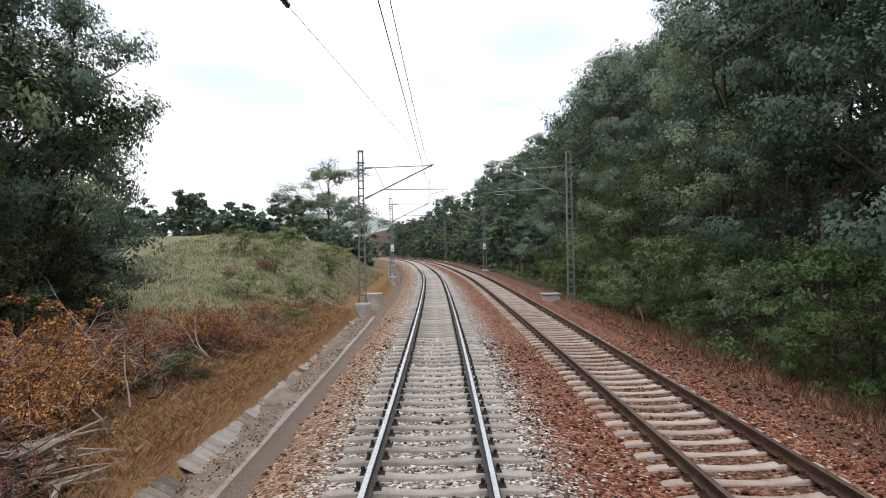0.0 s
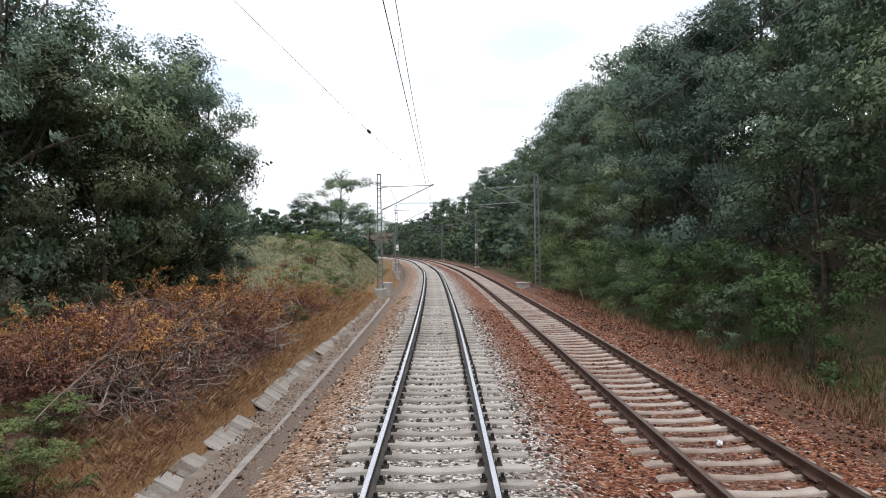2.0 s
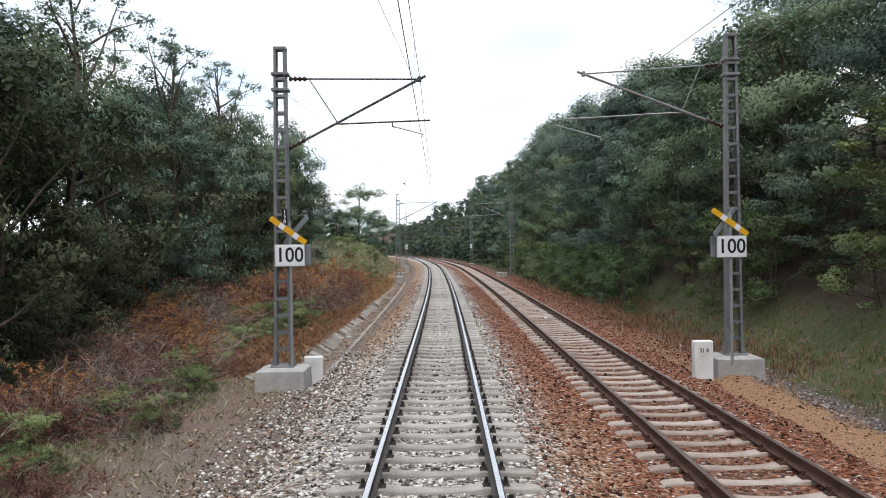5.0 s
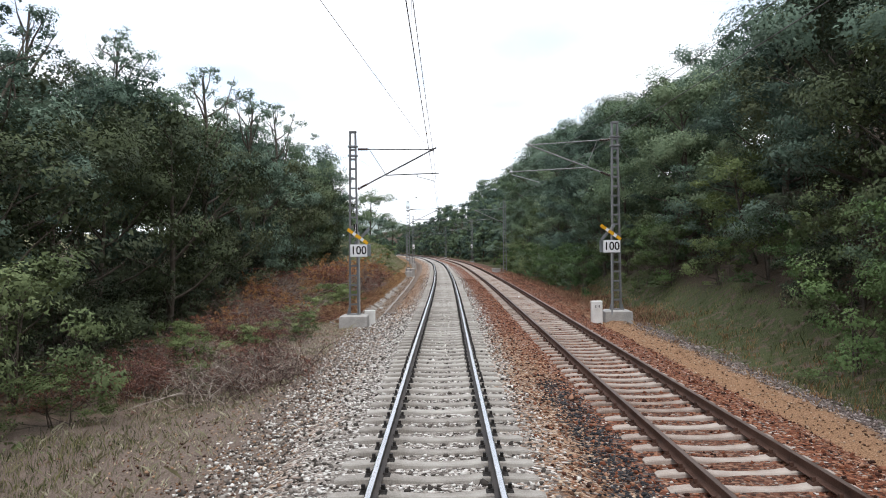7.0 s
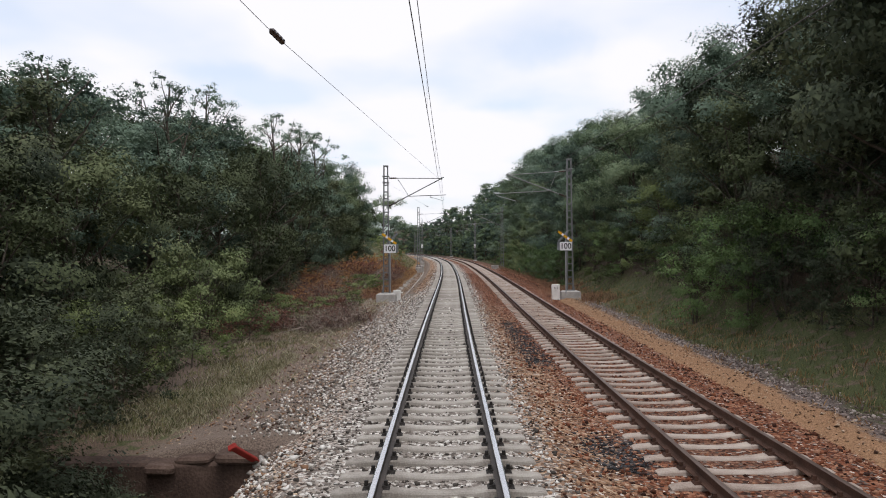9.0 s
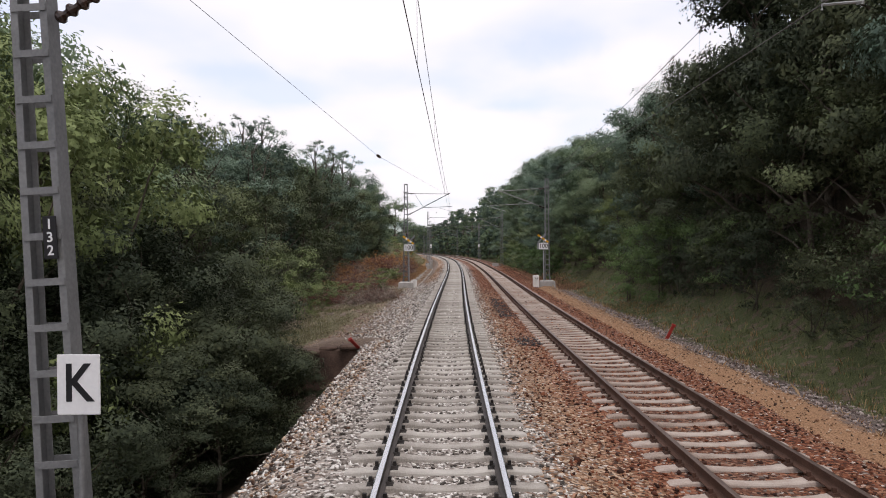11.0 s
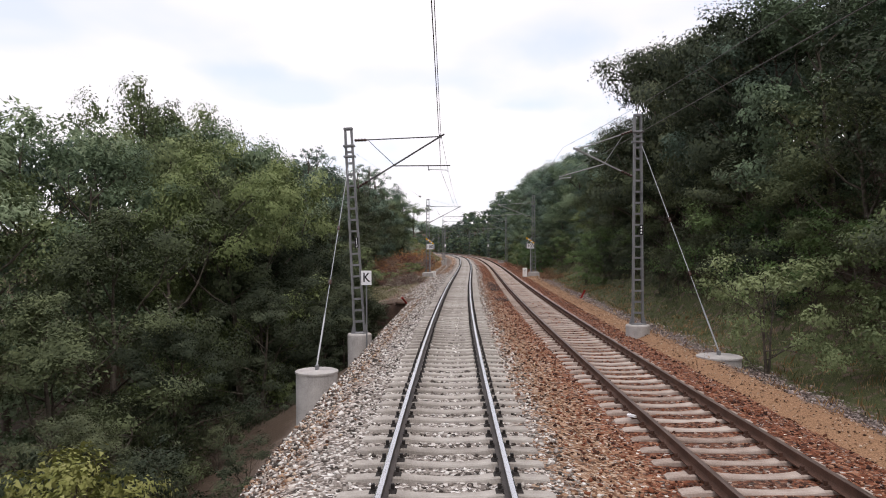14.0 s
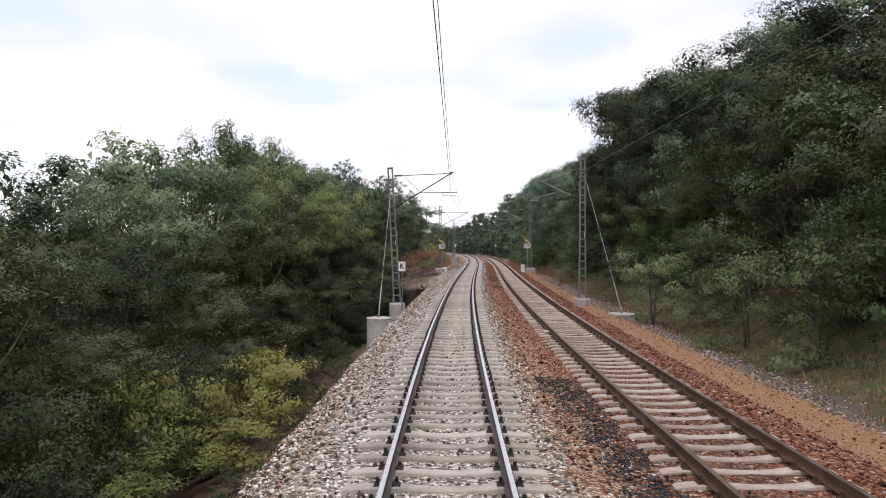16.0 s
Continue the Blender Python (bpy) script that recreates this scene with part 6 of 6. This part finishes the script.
for s, l, k, lab in ((22.6, -4.75, 1.0, ""), (-25.2, -4.6, 0.9, ""), (-24.6, -5.2, 1.1, ""), (13.8, -5.6, 0.9, "")):
    t = thing("bare_sapling", spot(s, l, float(ground_height(s, l)) - 0.05), "leafless pale dead sapling standing in brush", "dead sapling", "dead saplings")
    g = Geo()
    b = limb(g, prng, (0, 0, 0), (prng.normal(0, 0.3), prng.normal(0, 0.3), 1), 1.2 * k, 0.02, 0.3, 0.1, 5, 5)
    part("stem", g, M_DEADWOOD, t)
    for q in (1, 2, 3, 4):
        for e in range(2):
            g = Geo()
            limb(g, prng, b[q], (prng.normal(0, 1), prng.normal(0, 1), 0.7), 0.5 * k, 0.009, 0.4, 0.1, 4, 4)
            part("twig", g, M_DEADWOOD, t)


def grass(name, n, s0, s1, l0, l1, h, material, label, seed, keep=None, width=0.0035, lean=0.5):
    rng = np.random.default_rng(seed)
    tuft = rng.uniform(0, 1, (max(n // 9, 1), 2))
    idx = rng.integers(0, len(tuft), n)
    s = s0 + (s1 - s0) * tuft[idx, 0] + rng.normal(0, 0.10, n)
    l = l0 + (l1 - l0) * tuft[idx, 1] + rng.normal(0, 0.10, n)
    if keep is not None:
        ok = keep(s, l)
        s, l = s[ok], l[ok]
    n = len(s)
    x, y = place(s, l)
    p = np.stack([x, y, ground_height(s, l) - 0.02], -1)
    hh = h * rng.lognormal(0, 0.35, n)
    a = rng.uniform(0, 6.283, n)
    side = np.stack([np.cos(a), np.sin(a), 0 * a], -1) * width * (1 + rng.random(n))[:, None]
    b = rng.uniform(0, 6.283, n)
    out = np.stack([np.cos(b), np.sin(b), 0 * b], -1) * (hh * lean * rng.random(n))[:, None]
    up = np.array([0, 0, 1.0]) * hh[:, None]
    v = np.stack([p - side, p + side, p + side * 0.7 + out * 0.35 + up * 0.6, p + out + up * 0.97], 1)
    return tagged(new(name, raw_mesh(name, v.reshape(-1, 3), np.arange(n * 4).reshape(-1, 4), material)), label, "grass", kind="stuff")


grass("mound_grass", 80000, 25, 74, -15.0, -4.9, 0.12, M_GRASS_DRY, "pale dry grass standing on the mound", 51, width=0.006)
grass("mound_grass", 50000, 23, 74, -15.0, -4.7, 0.10, M_GRASS, "green grass on the mound", 52, width=0.006)
grass("straw", 70000, 2, 34, -6.2, -4.05, 0.07, M_GRASS_STRAW, "flattened orange-brown straw along the drain", 53, width=0.0018, lean=1.6)
grass("verge_grass", 3000, -33, -22, -7.6, -4.8, 0.09, M_GRASS, "tufts of green grass on trodden ground", 59)
grass("straw", 34000, 1, 32, -6.0, -4.0, 0.10, M_GRASS_STRAW, "tufts of orange dead grass beside the drain", 63, width=0.002, lean=1.2)
grass("straw", 3000, -92, -6, 7.0, 8.0, 0.10, M_GRASS_STRAW, "dry grass tufts at the edge of the sandy cess", 64, width=0.0025, lean=1.0)
grass("straw", 16000, -40.5, -33, -7.0, -4.4, 0.09, M_GRASS_DRY, "patch of dry grass before the drop", 65, width=0.0025)
grass("verge_grass", 6000, -40.5, -33, -7.0, -4.6, 0.09, M_GRASS, "green grass before the drop", 66, width=0.0025)
grass("straw", 36000, -13, 4, -6.2, -4.0, 0.08, M_GRASS_RUSSET, "matted russet dead grass beside the drain", 67, width=0.002, lean=1.4)
grass("straw", 14000, -13, 4, -6.0, -4.0, 0.08, M_GRASS_STRAW, "orange straw among russet grass beside the drain", 68, width=0.002, lean=1.4)
grass("leaf_litter", 24000, -12, 34, -6.2, -3.9, 0.018, M_LEAF_RUSSET, "fallen russet leaves along the drain", 60, width=0.007, lean=2.0)
grass("leaf_litter", 20000, -12, 34, -6.2, -4.0, 0.02, M_GRASS_STRAW, "fallen orange leaves along the drain", 61, width=0.006, lean=2.0)
grass("leaf_litter", 9000, -40, -12, -7.0, -4.2, 0.02, M_LEAF_RUSSET, "fallen brown leaves on trodden ground", 62, width=0.007, lean=2.0)
grass("straw", 12000, -41, -12, -7.5, -3.4, 0.09, M_GRASS_DRY, "sparse dry grass on trodden ground", 54, lean=1.2)
grass("verge_grass", 5000, -41, -29, -7.6, -5.4, 0.10, M_GRASS, "green grass before the drop", 55, width=0.0025)
grass("verge_grass", 30000, -92, 12, 9.0, 12.4, 0.12, M_GRASS, "rank green grass under the wooded slope", 56)
grass("verge_grass", 12000, -92, 30, 8.7, 11.2, 0.14, M_GRASS_STRAW, "dry grass under the wooded slope", 57)
grass("verge_grass", 34000, -12, 40, 6.9, 10.5, 0.18, M_GRASS_RUSSET, "russet dead grass and weeds beside the far track", 58)

# pale litter lying about
for s, l, z in ((-28, 8.15, None), (-1.0, 4.35, -0.40), (-3.9, -3.45, -0.70), (15.5, -2.5, -0.52), (-71.5, 3.25, -0.34)):
    zz = float(ground_height(s, l)) if z is None else z
    t = thing("litter", spot(s, l, zz + 0.02, pick.uniform(0, 3)), "crumpled pale scrap of litter on the ground", "litter", "litter")
    g = Geo().box((0, 0, 0.02), (0.15, 0.08, 0.04), 0.015)
    g.v = [(x + pick.uniform(-0.02, 0.02), y + pick.uniform(-0.02, 0.02), z + pick.uniform(-0.01, 0.03)) for x, y, z in g.v]
    part("scrap", g, M_WHITE, t)

# ---------------------------------------------------------------- distance
hill_s, hill_l = np.meshgrid(np.linspace(-1, 1, 41), np.linspace(0, 1, 13), indexing="ij")


def far_hill(s, lat, width, depth, top, label):
    x0, y0 = place(s, lat)
    a = turn_at(260)
    prof = np.cos(hill_s * math.pi / 2) ** 0.8 * (0.82 + 0.18 * np.sin(hill_s * 7 + 1.0)) * np.sin(np.clip(hill_l * 1.2, 0, 1) * math.pi / 2)
    lx, ly = hill_s * width, hill_l * depth
    v = np.stack([float(x0) + lx * math.cos(a) - ly * math.sin(a), float(y0) + lx * math.sin(a) + ly * math.cos(a), -1 + prof * top], -1).reshape(-1, 3)
    i = (np.arange(40)[:, None] * 13 + np.arange(12)).ravel()
    me = raw_mesh("hill", v, np.stack([i, i + 13, i + 14, i + 1], -1), M_HILL)
    me.polygons.foreach_set("use_smooth", [True] * len(me.polygons))
    return tagged(new("hill", me), label, "hill", kind="structure")


# distance haze is mixed into the hill's colours
M_HILL = stuff("hazy_wooded_hill", [(0.20, 0.25, 0.24), (0.27, 0.32, 0.29), (0.36, 0.40, 0.34)], 0.012, 0.15, 1.0, 0.0)
far_hill(620, 20, 320, 300, 46, "pale blue-green wooded hill on the horizon")


def cottage(s, lat, z, size, yaw):
    t = thing("house", spot(s, lat, z, yaw), "small white house with a pale roof in the far distance", "house", "distant houses")
    w, d, h = size
    part("wall", Geo().box((0, 0, h / 2), size), M_WHITE, t)
    part("roof", Geo().prism([(-w / 2 - 0.4, h), (w / 2 + 0.4, h), (0, h + w * 0.35)], -d / 2 - 0.4, d / 2 + 0.4), M_CONCRETE, t)
    for k in (-1, 1):
        win = part("window", Geo().box((k * w * 0.22, -d / 2 - 0.01, h * 0.55), (1.1, 0.08, 1.3)), M_GREYBACK, t)


cottage(330, -14, 8.5, (9, 8, 4.5), 0.3)
cottage(345, -22, 11, (10, 8, 5), -0.2)

# ---------------------------------------------------------------- rails and sleepers


def sweep(outline, s0, s1, lat, z, step=1.0):
    """An outline in x and z drawn along the line."""
    n = len(outline)
    ss = np.append(np.arange(s0, s1, step), s1)
    o = np.array(outline)
    x, y = place(ss[:, None] + 0 * o[:, 0], lat + o[:, 0][None])
    v = np.stack([x, y, np.broadcast_to(z + o[:, 1], x.shape)], -1).reshape(-1, 3)
    f = []
    for i in range(len(ss) - 1):
        for k in range(n):
            f.append((i * n + k, i * n + (k + 1) % n, (i + 1) * n + (k + 1) % n, (i + 1) * n + k))
    g = Geo()
    g.v, g.f = [tuple(p) for p in v], f + [tuple(range(n - 1, -1, -1)), tuple((len(ss) - 1) * n + k for k in range(n))]
    return g


RAIL = [(-0.075, -0.172), (0.075, -0.172), (0.075, -0.158), (0.022, -0.142), (0.009, -0.125), (0.009, -0.050), (0.033, -0.036), (0.036, -0.012), (-0.036, -0.012), (-0.033, -0.036), (-0.009, -0.050), (-0.009, -0.125), (-0.022, -0.142), (-0.075, -0.158)]
HEAD = [(-0.036, -0.0115), (0.036, -0.0115), (0.034, -0.004), (0.024, 0.0), (-0.024, 0.0), (-0.034, -0.004)]


def sleeper_mesh(name, length, material):
    """A prestressed sleeper: high seats under the rails, a sunken middle, tapered sides."""
    h = length / 2
    xs = [-h, -h + 0.05, -0.98, -0.86, -0.62, -0.42, -0.15, 0.15, 0.42, 0.62, 0.86, 0.98, h - 0.05, h]
    tops = [-0.045, -0.022, -0.010, 0.0, 0.0, -0.026, -0.040, -0.040, -0.026, 0.0, 0.0, -0.012, -0.028, -0.050]
    wide = [0.085, 0.095, 0.10, 0.105, 0.105, 0.095, 0.085, 0.085, 0.095, 0.105, 0.105, 0.10, 0.095, 0.085]
    g = Geo()
    for x, z, w in zip(xs, tops, wide):
        g.v += [(x, -w - 0.02, -0.19), (x, -w, z - 0.018), (x, -w + 0.018, z), (x, w - 0.018, z), (x, w, z - 0.018), (x, w + 0.02, -0.19)]
    for i in range(len(xs) - 1):
        for k in range(5):
            g.f.append((i * 6 + k, i * 6 + k + 1, i * 6 + k + 7, i * 6 + k + 6))
    g.f += [(5, 4, 3, 2, 1, 0), tuple((len(xs) - 1) * 6 + k for k in range(6))]
    return g.mesh(name, material)


def fastening_mesh(material):
    """Clips, bolt and pad either side of one rail foot."""
    g = Geo().box((0, 0, 0.008), (0.17, 0.17, 0.014))
    for e in (-1, 1):
        g.add([(e * 0.07, -0.075, 0.0), (e * 0.165, -0.075, 0.0), (e * 0.165, 0.075, 0.0), (e * 0.07, 0.075, 0.0), (e * 0.075, -0.06, 0.05), (e * 0.145, -0.05, 0.03), (e * 0.145, 0.05, 0.03), (e * 0.075, 0.06, 0.05)],
              [(4, 5, 6, 7), (0, 1, 5, 4), (1, 2, 6, 5), (2, 3, 7, 6), (3, 0, 4, 7)])
        g.box((e * 0.118, 0, 0.06), (0.045, 0.045, 0.07))
    return g.mesh("fastening", material)


def lay_track(lat, z, length, mats, label, polished, s_end):
    rail_m, head_m, sleeper_m, clip_m = mats
    t = thing("railway_track", Matrix(), label, "railway track", kind="structure")
    for e in (-1, 1):
        r = part("rail", sweep(RAIL, -126, 258, lat + e * 0.7525, z), rail_m, t, "steel rail")
        part("running_surface", sweep(HEAD, -126, 258, lat + e * 0.7525, z), head_m, r, polished)
    sl, fa = sleeper_mesh("sleeper", length, sleeper_m), fastening_mesh(clip_m)
    top = z - 0.186
    rg = random.Random(int(lat * 10) + 4)
    far_v, far_f = [], []
    base = np.array([v.co[:] for v in sl.vertices])
    quads = [p.vertices[:] for p in sl.polygons if len(p.vertices) == 4]
    k = -210
    while k * 0.6 < 200:
        s = k * 0.6
        m = spot(s + rg.uniform(-0.012, 0.012), lat + rg.uniform(-0.012, 0.012), top + rg.uniform(-0.004, 0.004), rg.uniform(-0.008, 0.008))
        if -94 < s < s_end:
            p = part("sleeper", sl, None, t, m=m)
            for e in (-1, 1):
                part("fastening", fa, None, p, m=Matrix.Translation((e * 0.7525, 0, 0)))
        else:
            n = len(far_v)
            far_v += [tuple(m @ Vector(q)) for q in base]
            far_f += [tuple(i + n * 1 for i in q) for q in quads]
        k += 1
    g = Geo()
    g.v, g.f = far_v, far_f
    rest = part("far_sleepers", g, sleeper_m, t, "row of distant concrete sleepers")
    rest["kind"] = "stuff"


lay_track(0.0, 0.0, 2.6, (M_RAIL, M_RUNNING, M_SLEEPER, M_CLIP), "ballasted track with polished rails on grey concrete sleepers", "polished steel running surface", 84)
lay_track(GAP, DROP, 2.42, (M_RAIL_RUST, M_RUNNING_DULL, M_SLEEPER_PALE, M_CLIP_RUST), "ballasted track with rusty brown rails on dusty pale concrete sleepers", "dull rusty running surface", 84)
